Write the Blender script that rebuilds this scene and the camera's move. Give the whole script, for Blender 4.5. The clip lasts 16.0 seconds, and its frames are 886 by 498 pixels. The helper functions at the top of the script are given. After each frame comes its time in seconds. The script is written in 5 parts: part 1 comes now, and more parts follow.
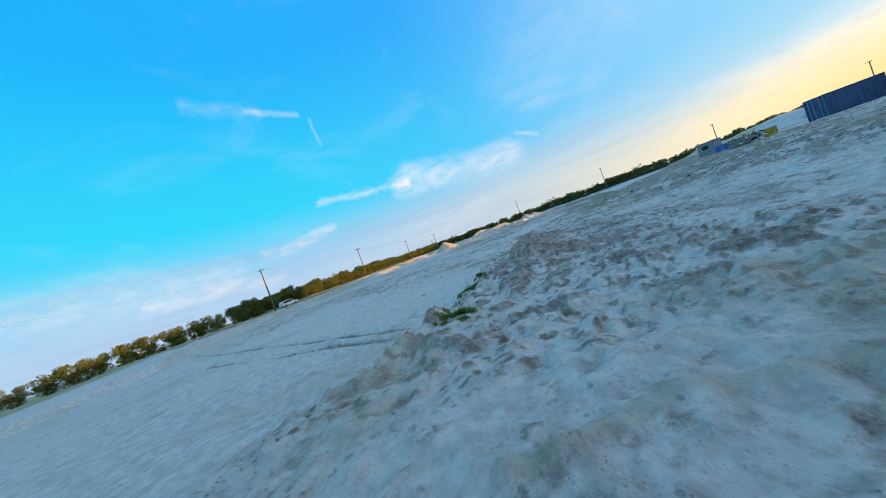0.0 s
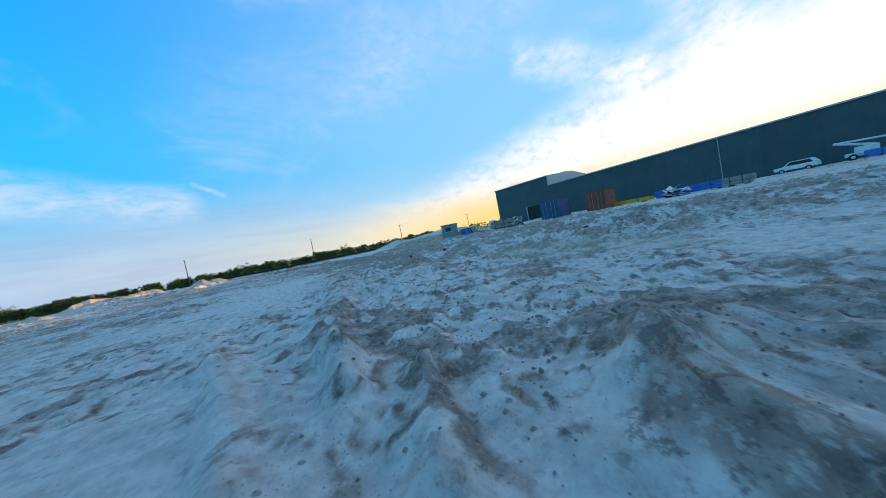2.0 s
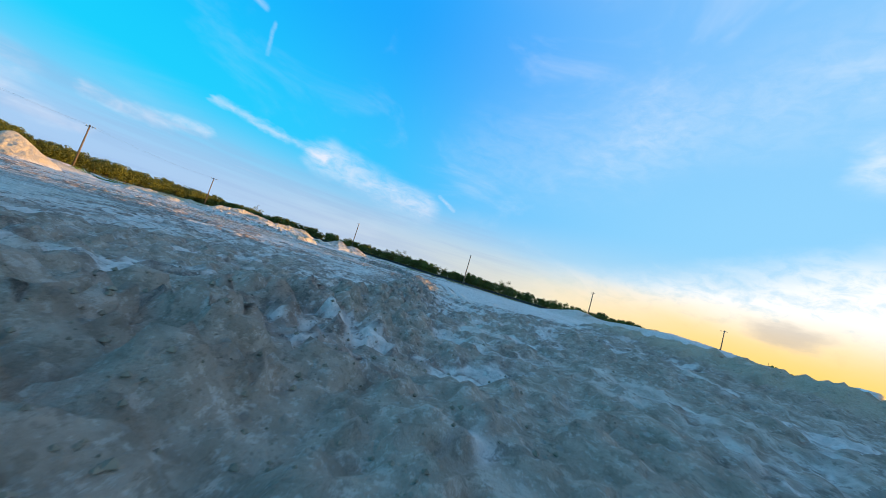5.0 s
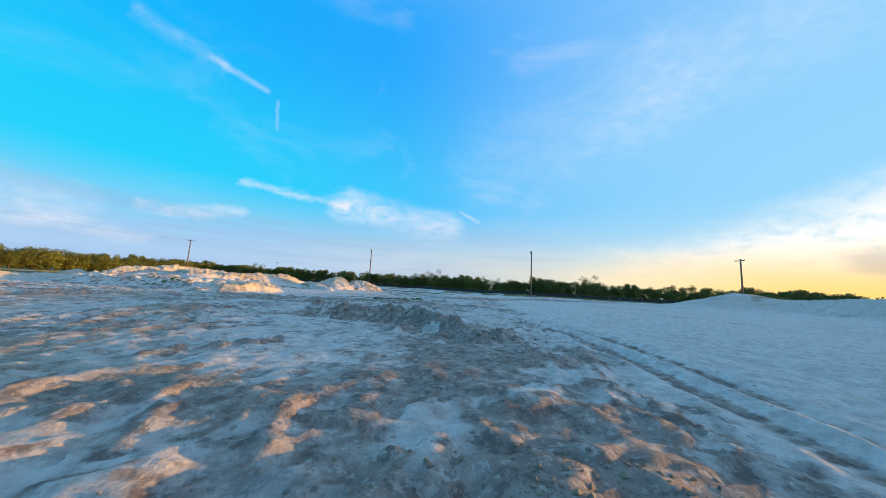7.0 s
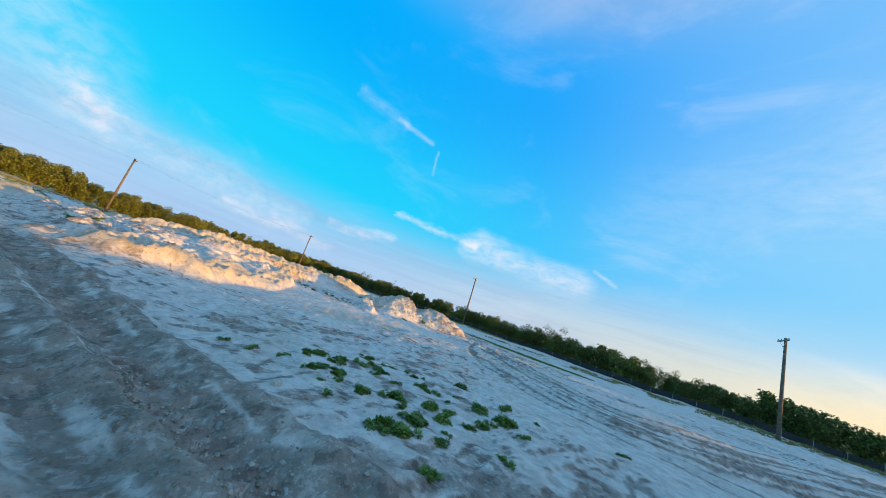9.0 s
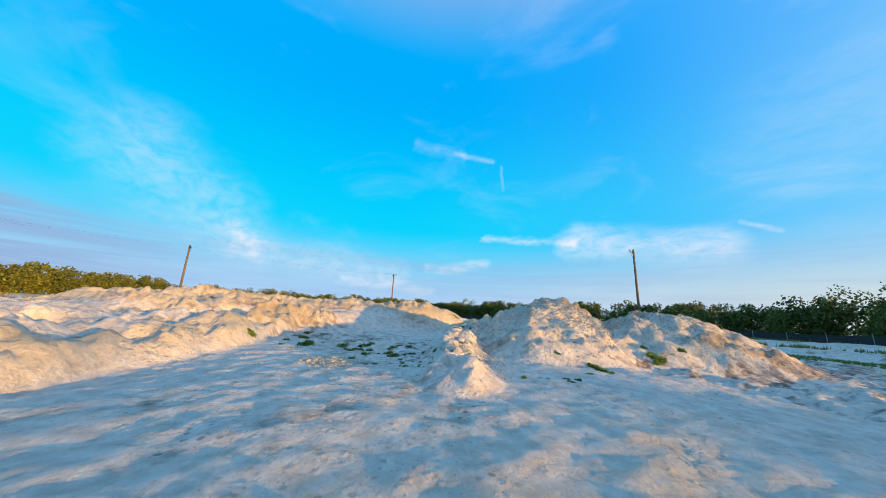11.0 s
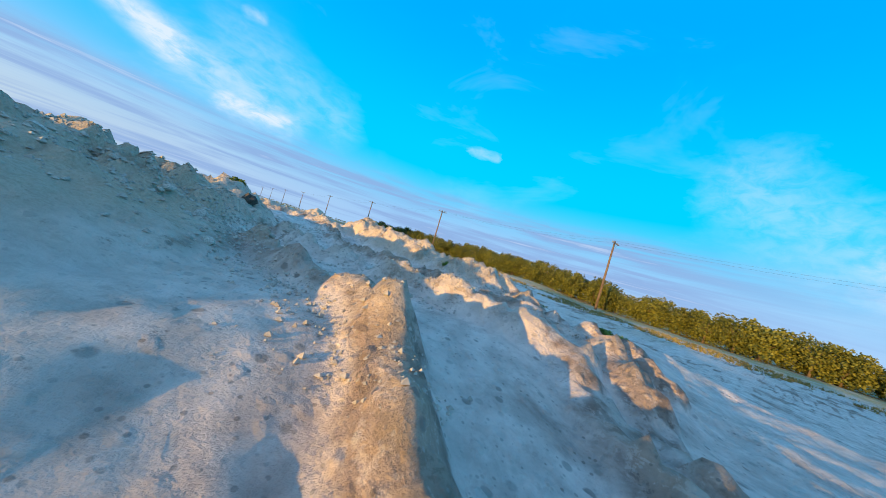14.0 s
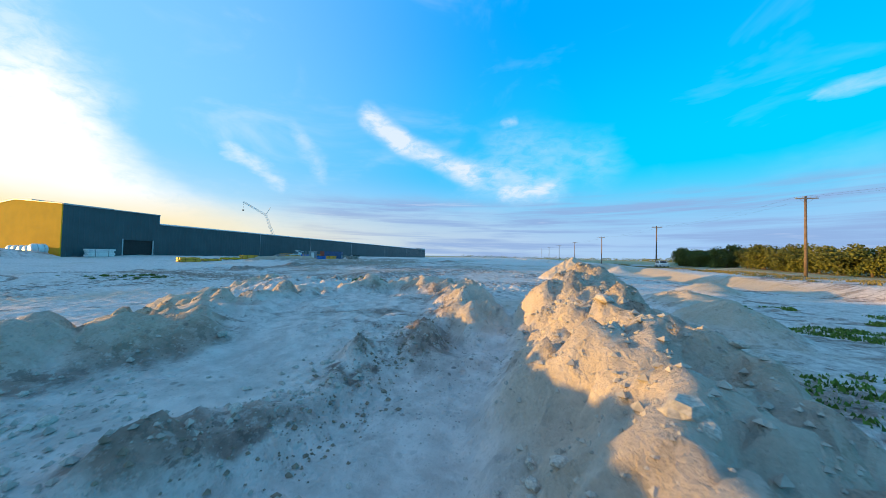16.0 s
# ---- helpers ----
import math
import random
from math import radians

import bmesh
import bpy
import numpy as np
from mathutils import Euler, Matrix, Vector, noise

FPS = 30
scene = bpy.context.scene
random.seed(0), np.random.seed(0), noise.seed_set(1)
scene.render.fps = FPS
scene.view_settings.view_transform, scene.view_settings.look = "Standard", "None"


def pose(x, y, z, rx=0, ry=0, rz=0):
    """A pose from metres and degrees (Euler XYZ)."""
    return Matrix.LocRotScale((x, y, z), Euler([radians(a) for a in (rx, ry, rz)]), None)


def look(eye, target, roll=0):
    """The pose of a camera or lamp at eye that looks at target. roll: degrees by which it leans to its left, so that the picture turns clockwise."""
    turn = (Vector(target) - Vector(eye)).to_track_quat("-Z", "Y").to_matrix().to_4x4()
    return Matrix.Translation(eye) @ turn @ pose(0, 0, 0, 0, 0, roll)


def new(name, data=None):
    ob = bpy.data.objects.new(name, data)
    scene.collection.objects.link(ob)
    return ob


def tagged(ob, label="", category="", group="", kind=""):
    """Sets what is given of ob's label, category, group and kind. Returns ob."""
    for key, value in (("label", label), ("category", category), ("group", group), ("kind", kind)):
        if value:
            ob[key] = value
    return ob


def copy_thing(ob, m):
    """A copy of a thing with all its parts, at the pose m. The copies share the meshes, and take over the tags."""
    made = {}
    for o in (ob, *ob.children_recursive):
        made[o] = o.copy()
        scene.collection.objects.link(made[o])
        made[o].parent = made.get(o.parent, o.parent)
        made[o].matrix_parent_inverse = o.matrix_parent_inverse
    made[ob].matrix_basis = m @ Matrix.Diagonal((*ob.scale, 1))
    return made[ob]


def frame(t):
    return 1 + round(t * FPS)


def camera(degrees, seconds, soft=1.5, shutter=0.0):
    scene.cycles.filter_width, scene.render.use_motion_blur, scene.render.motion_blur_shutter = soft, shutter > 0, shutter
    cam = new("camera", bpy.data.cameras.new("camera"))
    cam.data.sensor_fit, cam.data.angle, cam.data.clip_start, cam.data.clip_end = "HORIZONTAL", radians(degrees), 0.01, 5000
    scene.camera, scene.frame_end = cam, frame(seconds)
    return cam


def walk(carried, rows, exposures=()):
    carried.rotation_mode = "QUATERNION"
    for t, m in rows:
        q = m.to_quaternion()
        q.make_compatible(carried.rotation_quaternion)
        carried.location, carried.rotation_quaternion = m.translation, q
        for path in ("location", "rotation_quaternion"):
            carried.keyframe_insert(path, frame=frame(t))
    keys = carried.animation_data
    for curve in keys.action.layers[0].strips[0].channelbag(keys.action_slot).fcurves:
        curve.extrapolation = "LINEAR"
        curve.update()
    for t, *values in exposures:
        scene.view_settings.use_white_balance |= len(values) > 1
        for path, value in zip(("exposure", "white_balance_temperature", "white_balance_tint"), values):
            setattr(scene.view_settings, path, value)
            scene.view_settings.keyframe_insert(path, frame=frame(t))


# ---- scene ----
cam = camera(113, 16.0, soft=0.8, shutter=0.03)

# seconds, eye x y z, heading clockwise from +y, pitch up, bank to the right
PATH = [
    (0.0, -10.44, -98.09, 1.81, -22.83, -0.79, 20.23),
    (0.3, -13.17, -95.15, 1.73, -8.38, -4.17, 21.60),
    (0.5, -14.77, -93.06, 1.71, 1.00, -8.82, 22.26),
    (0.6, -15.34, -91.89, 1.58, 5.50, -8.56, 22.90),
    (0.9, -16.70, -87.81, 1.26, 14.04, -8.99, 19.21),
    (1.0, -16.96, -86.12, 1.18, 19.19, -10.25, 19.18),
    (1.2, -17.26, -83.37, 1.02, 21.15, -7.18, 18.14),
    (1.5, -17.52, -79.02, 0.84, 26.87, -4.50, 15.35),
    (2.0, -16.49, -71.86, 1.07, 35.32, -2.72, 11.04),
    (2.5, -13.98, -64.82, 1.30, 38.39, -2.96, 8.01),
    (3.0, -11.22, -58.39, 1.06, 35.52, -1.54, 1.58),
    (3.5, -7.44, -51.98, 0.34, 28.33, 0.08, -5.32),
    (4.0, -3.58, -46.01, 0.69, 18.30, 1.88, -11.25),
    (4.2, -2.17, -44.28, 0.66, 14.14, 3.21, -13.85),
    (4.6, 0.04, -39.13, 0.88, 6.60, 4.37, -16.89),
    (5.0, 1.48, -32.73, 0.98, 0.94, 4.91, -16.95),
    (5.4, 2.15, -25.70, 1.01, -2.97, 5.11, -14.97),
    (5.8, 2.06, -18.71, 1.02, -5.29, 5.26, -11.90),
    (6.3, 0.94, -10.98, 1.13, -6.16, 5.83, -7.94),
    (6.5, 0.29, -8.19, 1.25, -6.15, 5.82, -6.35),
    (7.0, -0.72, -1.53, 1.20, -5.93, 7.11, -3.19),
    (7.5, -1.60, 4.88, 1.22, -7.58, 7.88, -4.10),
    (8.0, -2.21, 10.87, 1.32, -12.47, 8.99, -9.09),
    (8.5, -3.24, 16.58, 1.68, -21.35, 10.32, -14.32),
    (9.0, -4.71, 21.92, 1.68, -30.93, 11.21, -18.20),
    (9.2, -5.75, 24.52, 1.47, -34.38, 12.39, -19.13),
    (9.6, -7.51, 28.80, 1.05, -40.80, 13.07, -19.27),
    (10.0, -10.17, 32.22, 0.85, -45.95, 13.30, -15.67),
    (10.4, -13.42, 35.10, 0.85, -49.29, 13.15, -10.13),
    (10.8, -16.93, 37.75, 0.85, -50.25, 12.77, -4.45),
    (11.3, -21.14, 41.20, 0.82, -47.24, 12.14, 0.10),
    (11.5, -22.63, 42.43, 0.85, -44.51, 11.60, 2.56),
    (12.0, -26.70, 46.29, 1.37, -39.93, 10.80, 3.25),
    (12.5, -29.69, 49.42, 1.56, -43.98, 9.28, 0.54),
    (12.8, -31.09, 51.06, 1.61, -54.36, 9.13, -4.34),
    (13.0, -32.31, 52.48, 1.67, -67.59, 8.84, -7.23),
    (13.2, -33.70, 54.38, 1.50, -82.58, 8.49, -11.22),
    (13.5, -35.28, 56.62, 1.30, -104.87, 6.14, -14.68),
    (13.7, -37.24, 57.44, 1.38, -118.70, 3.78, -15.43),
    (14.0, -39.30, 58.66, 1.46, -142.60, 0.62, -16.70),
    (14.5, -43.68, 57.72, 1.72, -175.43, -2.32, -15.97),
    (15.0, -46.13, 55.87, 2.14, -196.31, -1.66, -17.04),
    (15.5, -46.58, 52.75, 2.23, -203.09, -0.32, -12.58),
    (16.0, -45.28, 48.70, 2.34, -195.14, 1.31, -1.37),
]


def gaze(x, y, z, heading, pitch, bank):
    h, p = radians(heading), radians(pitch)
    d = Vector((math.sin(h) * math.cos(p), math.cos(h) * math.cos(p), math.sin(p)))
    return look((x, y, z), Vector((x, y, z)) + d, -bank)


walk(cam, [(row[0], gaze(*row[1:])) for row in PATH], [(0.0, 0.12, 6900.0, 10.0), (0.6, 0.12, 6900.0, 10.0), (1.5, 0.0, 6250.0, 10.0), (3.5, 0.0, 6150.0, 10.0), (7.0, 0.05, 6500.0, 10.0), (11.5, 0.03, 6300.0, 6.0), (12.5, 0.03, 6550.0, 6.0), (13.5, 0.0, 5600.0, 6.0), (14.5, 0.08, 6150.0, 6.0), (16.0, 0.04, 6000.0, 6.0)])

# ---- world and sun ----
SUN_AZ, SUN_EL = 78.0, 2.4
world = bpy.data.worlds.new("world")
scene.world = world
world.use_nodes = True
wn, wl = world.node_tree.nodes, world.node_tree.links


class Graph:
    """Short hand for building node trees."""

    def __init__(self, tree):
        self.t, self.n, self.l = tree, tree.nodes, tree.links

    def put(self, socket, value):
        if hasattr(value, "is_linked"):
            self.l.new(value, socket)
        else:
            socket.default_value = value

    def math(self, op, a, b=0.0, c=0.0, clamp=False):
        m = self.n.new("ShaderNodeMath")
        m.operation, m.use_clamp = op, clamp
        for i, v in enumerate((a, b, c)):
            self.put(m.inputs[i], v)
        return m.outputs[0]

    def vec(self, op, a, b=(0, 0, 0), scale=None):
        m = self.n.new("ShaderNodeVectorMath")
        m.operation = op
        self.put(m.inputs[0], a)
        self.put(m.inputs[1], b)
        if scale is not None:
            self.put(m.inputs["Scale"], scale)
        return m.outputs["Value"] if op in ("DOT_PRODUCT", "LENGTH", "DISTANCE") else m.outputs[0]

    def join(self, x, y, z):
        m = self.n.new("ShaderNodeCombineXYZ")
        for i, v in enumerate((x, y, z)):
            self.put(m.inputs[i], v)
        return m.outputs[0]

    def split(self, v):
        m = self.n.new("ShaderNodeSeparateXYZ")
        self.l.new(v, m.inputs[0])
        return m.outputs

    def noise(self, v, scale, detail=4.0, rough=0.55, distort=0.0, colour=False):
        m = self.n.new("ShaderNodeTexNoise")
        self.put(m.inputs["Vector"], v)
        self.put(m.inputs["Scale"], scale)
        self.put(m.inputs["Detail"], detail)
        self.put(m.inputs["Roughness"], rough)
        self.put(m.inputs["Distortion"], distort)
        return m.outputs["Color" if colour else "Fac"]

    def ramp(self, v, lo, hi, a=0.0, b=1.0, smooth=True):
        m = self.n.new("ShaderNodeMapRange")
        m.interpolation_type = "SMOOTHSTEP" if smooth else "LINEAR"
        for i, x in enumerate((v, lo, hi, a, b)):
            self.put(m.inputs[i], x)
        return m.outputs[0]

    def mix(self, f, a, b, mode="MIX"):
        m = self.n.new("ShaderNodeMix")
        m.data_type, m.blend_type = "RGBA", mode
        self.put(m.inputs[0], f)
        for i, v in ((6, a), (7, b)):
            self.put(m.inputs[i], (*v, 1.0) if isinstance(v, tuple) and len(v) == 3 else v)
        return m.outputs[2]


g = Graph(world.node_tree)
ray_dir = wn.new("ShaderNodeTexCoord").outputs["Generated"]
nishita = wn.new("ShaderNodeTexSky")
nishita.sky_type, nishita.sun_disc = "NISHITA", False
nishita.sun_elevation, nishita.sun_rotation = radians(SUN_EL), radians(SUN_AZ)
dx, dy, dz = g.split(ray_dir)
DEG = 57.29578
el0 = g.math("MULTIPLY", g.math("ARCSINE", dz), DEG)
az0 = g.math("MULTIPLY", g.math("ARCTAN2", dx, dy), DEG)
# clear sky: deep blue above, cyan lower, pale at the skyline, yellow under the sun
sun_dir = (math.sin(radians(SUN_AZ)) * math.cos(radians(SUN_EL)), math.cos(radians(SUN_AZ)) * math.cos(radians(SUN_EL)), math.sin(radians(SUN_EL)))
toward = g.vec("DOT_PRODUCT", ray_dir, sun_dir)
side = g.ramp(toward, 0.55, -0.75)
high = g.mix(side, (0.035, 0.38, 1.0), (0.0, 0.43, 1.0))
middle = g.mix(side, (0.08, 0.52, 1.0), (0.01, 0.66, 1.0))
low = g.mix(side, (0.7, 0.74, 0.74), (0.42, 0.64, 0.92))
clear = g.mix(g.ramp(el0, 14.0, 42.0), middle, high)
clear = g.mix(g.ramp(el0, 44.0, 66.0), clear, (0.4, 0.5, 0.7))
clear = g.mix(g.ramp(el0, 16.0, 2.0), clear, low)
clear = g.mix(g.ramp(toward, -0.1, 0.9, 0.0, 0.6), clear, (0.45, 0.8, 1.0))
clear = g.mix(0.06, clear, g.vec("SCALE", nishita.outputs[0], scale=0.12))
# clouds: drawn in azimuth and elevation, ragged by noise
cloud_at = g.vec("MULTIPLY", ray_dir, (2.9, 2.9, 6.9))
rag = g.vec("SUBTRACT", g.noise(cloud_at, 1.6, 5.0, 0.6, colour=True), (0.5, 0.5, 0.5))
rx, ry, _ = g.split(rag)
az = g.math("ADD", az0, g.math("MULTIPLY", rx, 9.0))
el = g.math("ADD", el0, g.math("MULTIPLY", ry, 5.0))
fine = g.noise(g.vec("MULTIPLY", cloud_at, (1.0, 1.6, 1.0)), 5.5, 6.0, 0.62, 0.4)
grain = g.ramp(fine, 0.25, 0.7, 0.25, 1.0)


def streak(a0, e0, a1, e1, width, strength, soft=2.0, ragged=True):
    """Cloud along a line in the sky, in degrees of azimuth and elevation."""
    aa, ee = (az, el) if ragged else (g.math("ADD", az0, g.math("MULTIPLY", rx, 1.6)), g.math("ADD", el0, g.math("MULTIPLY", ry, 1.6)))
    px, py = g.math("SUBTRACT", aa, a0), g.math("SUBTRACT", ee, e0)
    if max(a0, a1) > 150 or min(a0, a1) < -150:
        px = g.math("WRAP", px, 180.0, -180.0)
    ux, uy = a1 - a0, e1 - e0
    s = g.math("DIVIDE", g.math("ADD", g.math("MULTIPLY", px, ux), g.math("MULTIPLY", py, uy)), ux * ux + uy * uy, clamp=True)
    qx, qy = g.math("SUBTRACT", px, g.math("MULTIPLY", s, ux)), g.math("SUBTRACT", py, g.math("MULTIPLY", s, uy))
    d = g.math("SQRT", g.math("ADD", g.math("MULTIPLY", qx, qx), g.math("MULTIPLY", qy, qy)))
    return g.math("MULTIPLY", g.ramp(d, width * soft, 0.0, 0.0, strength), grain)


EARLY_STREAKS = [
    (-56, 31.8, -47, 30.4, 0.9, 0.2, True), (-48, 30.6, -40, 29.0, 0.36, 0.34, False), (-38.2, 28.0, -37.8, 24.0, 0.24, 0.25, False),
    (-41, 14.2, -24, 13.6, 0.5, 0.55, True), (-24, 13.6, -5, 10.8, 2.2, 0.7, True), (-2.5, 14.2, 1.0, 12.4, 0.3, 0.6, False),
    (-53, 9.0, -40, 9.2, 0.6, 0.55, True), (-68, 5.0, -52, 4.2, 0.7, 0.5, True), (-85, 9.5, -60, 6.5, 2.4, 0.4, True),
    (-98, 20, -86, 11, 4.5, 0.35, True), (-86, 12, -83, 9, 1.6, 0.4, True),
]
LATE_STREAKS = [
    (150, 24.4, 156, 21.0, 1.5, 1.3, False), (156, 21.0, 170, 15.8, 1.5, 1.0, False), (170, 16, 184, 12.4, 2.4, 0.6, True), (176, 12.2, 184, 12.8, 0.8, 0.7, True),
    (177, 20.5, 192, 16.5, 3.4, 0.3, True), (176.2, 24.4, 178, 24.6, 0.5, 0.5, False), (217, 20.4, 223, 20.2, 0.5, 0.4, True),
    (130, 15.8, 135, 11.5, 0.8, 0.6, True), (138, 20, 142, 14, 1.1, 0.4, True),
]
GLOW_STREAKS = [
    (56, 26, 72, 18, 2.2, 0.5, True), (76, 32, 82, 18, 3.0, 0.5, True), (30, 32, 58, 36, 5.0, 0.18, True), (5, 24, 30, 30, 6.0, 0.14, True),
    (100, 30, 112, 18, 4.0, 0.5, True),
]
STREAKS = EARLY_STREAKS + LATE_STREAKS + GLOW_STREAKS
total = 0.0
for a0, e0, a1, e1, w, k, ragged in STREAKS:
    total = g.math("ADD", total, streak(a0, e0, a1, e1, w, k, 2.0, ragged))
# the bright bank of cloud round the sun, its edge rising towards it
bank_az = g.math("ABSOLUTE", g.math("SUBTRACT", az, 80.0))
bank_top = g.math("MINIMUM", g.ramp(az, 14.0, 84.0, 3.0, 18.0), g.ramp(az, 130.0, 92.0, 4.0, 30.0))
bank = g.ramp(g.math("SUBTRACT", bank_top, el), -6.0, 5.0)
bank = g.math("MULTIPLY", bank, g.ramp(bank_az, 78.0, 50.0))
total = g.math("ADD", total, g.math("MULTIPLY", bank, g.ramp(fine, 0.28, 0.6, g.ramp(az0, 55.0, 95.0, 0.55, 0.95), 1.25)))
veil = g.ramp(g.noise(cloud_at, 0.9, 5.0, 0.6, 0.6), 0.5, 0.8, 0.0, g.ramp(toward, -0.3, 0.3, 0.12, 0.3))
total = g.math("MINIMUM", g.math("ADD", total, veil), 1.0)
white = g.mix(g.ramp(toward, 0.35, 0.95), (0.78, 0.84, 0.95), (1.1, 1.06, 0.98))
colour = g.mix(total, clear, white)
# grey layered cloud low over the skyline away from the sun
layer = g.noise(g.vec("MULTIPLY", ray_dir, (1.2, 1.2, 23.0)), 1.7, 5.0, 0.6, 0.3)
far_side = g.math("MULTIPLY", g.ramp(toward, 0.62, 0.35), g.ramp(g.math("ADD", el0, g.math("MULTIPLY", ry, 4.0)), 12.0, 8.5))
far_side = g.math("MULTIPLY", far_side, g.ramp(dy, 0.1, -0.35, 0.3, 1.0))
colour = g.mix(g.math("MULTIPLY", far_side, g.ramp(layer, 0.4, 0.62, 0.15, 0.85)), colour, (0.3, 0.42, 0.68))
colour = g.mix(g.math("MULTIPLY", far_side, g.ramp(layer, 0.62, 0.72, 0.0, 0.5)), colour, (0.66, 0.72, 0.86))
# the yellow under the cloud near the setting sun
cream = g.math("MULTIPLY", g.ramp(toward, 0.05, 0.75), g.ramp(g.math("ADD", el0, g.math("MULTIPLY", ry, 3.0)), 9.0, 1.0))
colour = g.mix(g.math("MULTIPLY", cream, 0.75), colour, (1.0, 0.8, 0.42))
gold = g.math("MULTIPLY", g.ramp(toward, 0.5, 0.97), g.ramp(g.math("ADD", el0, g.math("MULTIPLY", ry, 2.0)), 8.5, 0.5))
colour = g.mix(g.math("MULTIPLY", gold, 0.95), colour, (1.15, 0.72, 0.16))
# small dark cloud over the glow
dark_px = g.math("MULTIPLY", g.math("SUBTRACT", az, 52.0), 0.32)
dark_d = g.math("SQRT", g.math("ADD", g.math("POWER", dark_px, 2.0), g.math("POWER", g.math("SUBTRACT", el, 5.4), 2.0)))
colour = g.mix(g.ramp(dark_d, 1.6, 0.5, 0.0, 0.45), colour, (0.42, 0.4, 0.42))
below = g.ramp(el0, -0.5, -3.0)
colour = g.mix(below, colour, (0.25, 0.3, 0.36))
wl.new(g.vec("SCALE", colour, scale=10.0), wn["Background"].inputs[0])
wn["Background"].inputs[1].default_value = 0.1

sun = new("sun", bpy.data.lights.new("sun", "SUN"))
sun.data.energy, sun.data.angle, sun.data.color = 7.5, radians(0.6), (1.0, 0.52, 0.1)
sun.matrix_world = look((0, 0, 50), (-sun_dir[0], -sun_dir[1], 50 - sun_dir[2]))
scene.view_settings.exposure = 0.0

# ---- materials ----


def material(name, rough=0.85, metal=0.0):
    m = bpy.data.materials.new(name)
    m.use_nodes = True
    b = m.node_tree.nodes["Principled BSDF"]
    b.inputs["Roughness"].default_value, b.inputs["Metallic"].default_value = rough, metal
    return m, Graph(m.node_tree), b


def bump(gr, b, height, strength, dist):
    n = gr.n.new("ShaderNodeBump")
    n.inputs["Strength"].default_value, n.inputs["Distance"].default_value = strength, dist
    gr.put(n.inputs["Height"], height)
    gr.l.new(n.outputs[0], b.inputs["Normal"])


def worn(name, rgb, rough=0.7, metal=0.0, vary=0.25, scale=3.0, dirt=(0.3, 0.27, 0.23), dirt_amount=0.25):
    """Paint, wood or metal with blotches, dust and fine grain."""
    m, q, b = material(name, rough, metal)
    at = q.n.new("ShaderNodeTexCoord").outputs["Object"]
    blot = q.noise(at, scale, 5.0)
    fine_n = q.noise(at, scale * 9, 4.0)
    dark = tuple(c * (1 - vary) for c in rgb)
    light = tuple(min(1, c * (1 + vary)) for c in rgb)
    c = q.mix(q.ramp(blot, 0.3, 0.7), dark, light)
    rnd = q.n.new("ShaderNodeObjectInfo").outputs["Random"]
    c = q.mix(q.math("MULTIPLY", q.ramp(fine_n, 0.5, 0.75), dirt_amount), c, dirt)
    c = q.mix(1.0, c, q.mix(rnd, (0.85, 0.85, 0.85), (1.0, 1.0, 1.0)), "MULTIPLY")
    q.put(b.inputs["Base Color"], c)
    bump(q, b, fine_n, 0.25, 0.01)
    return m


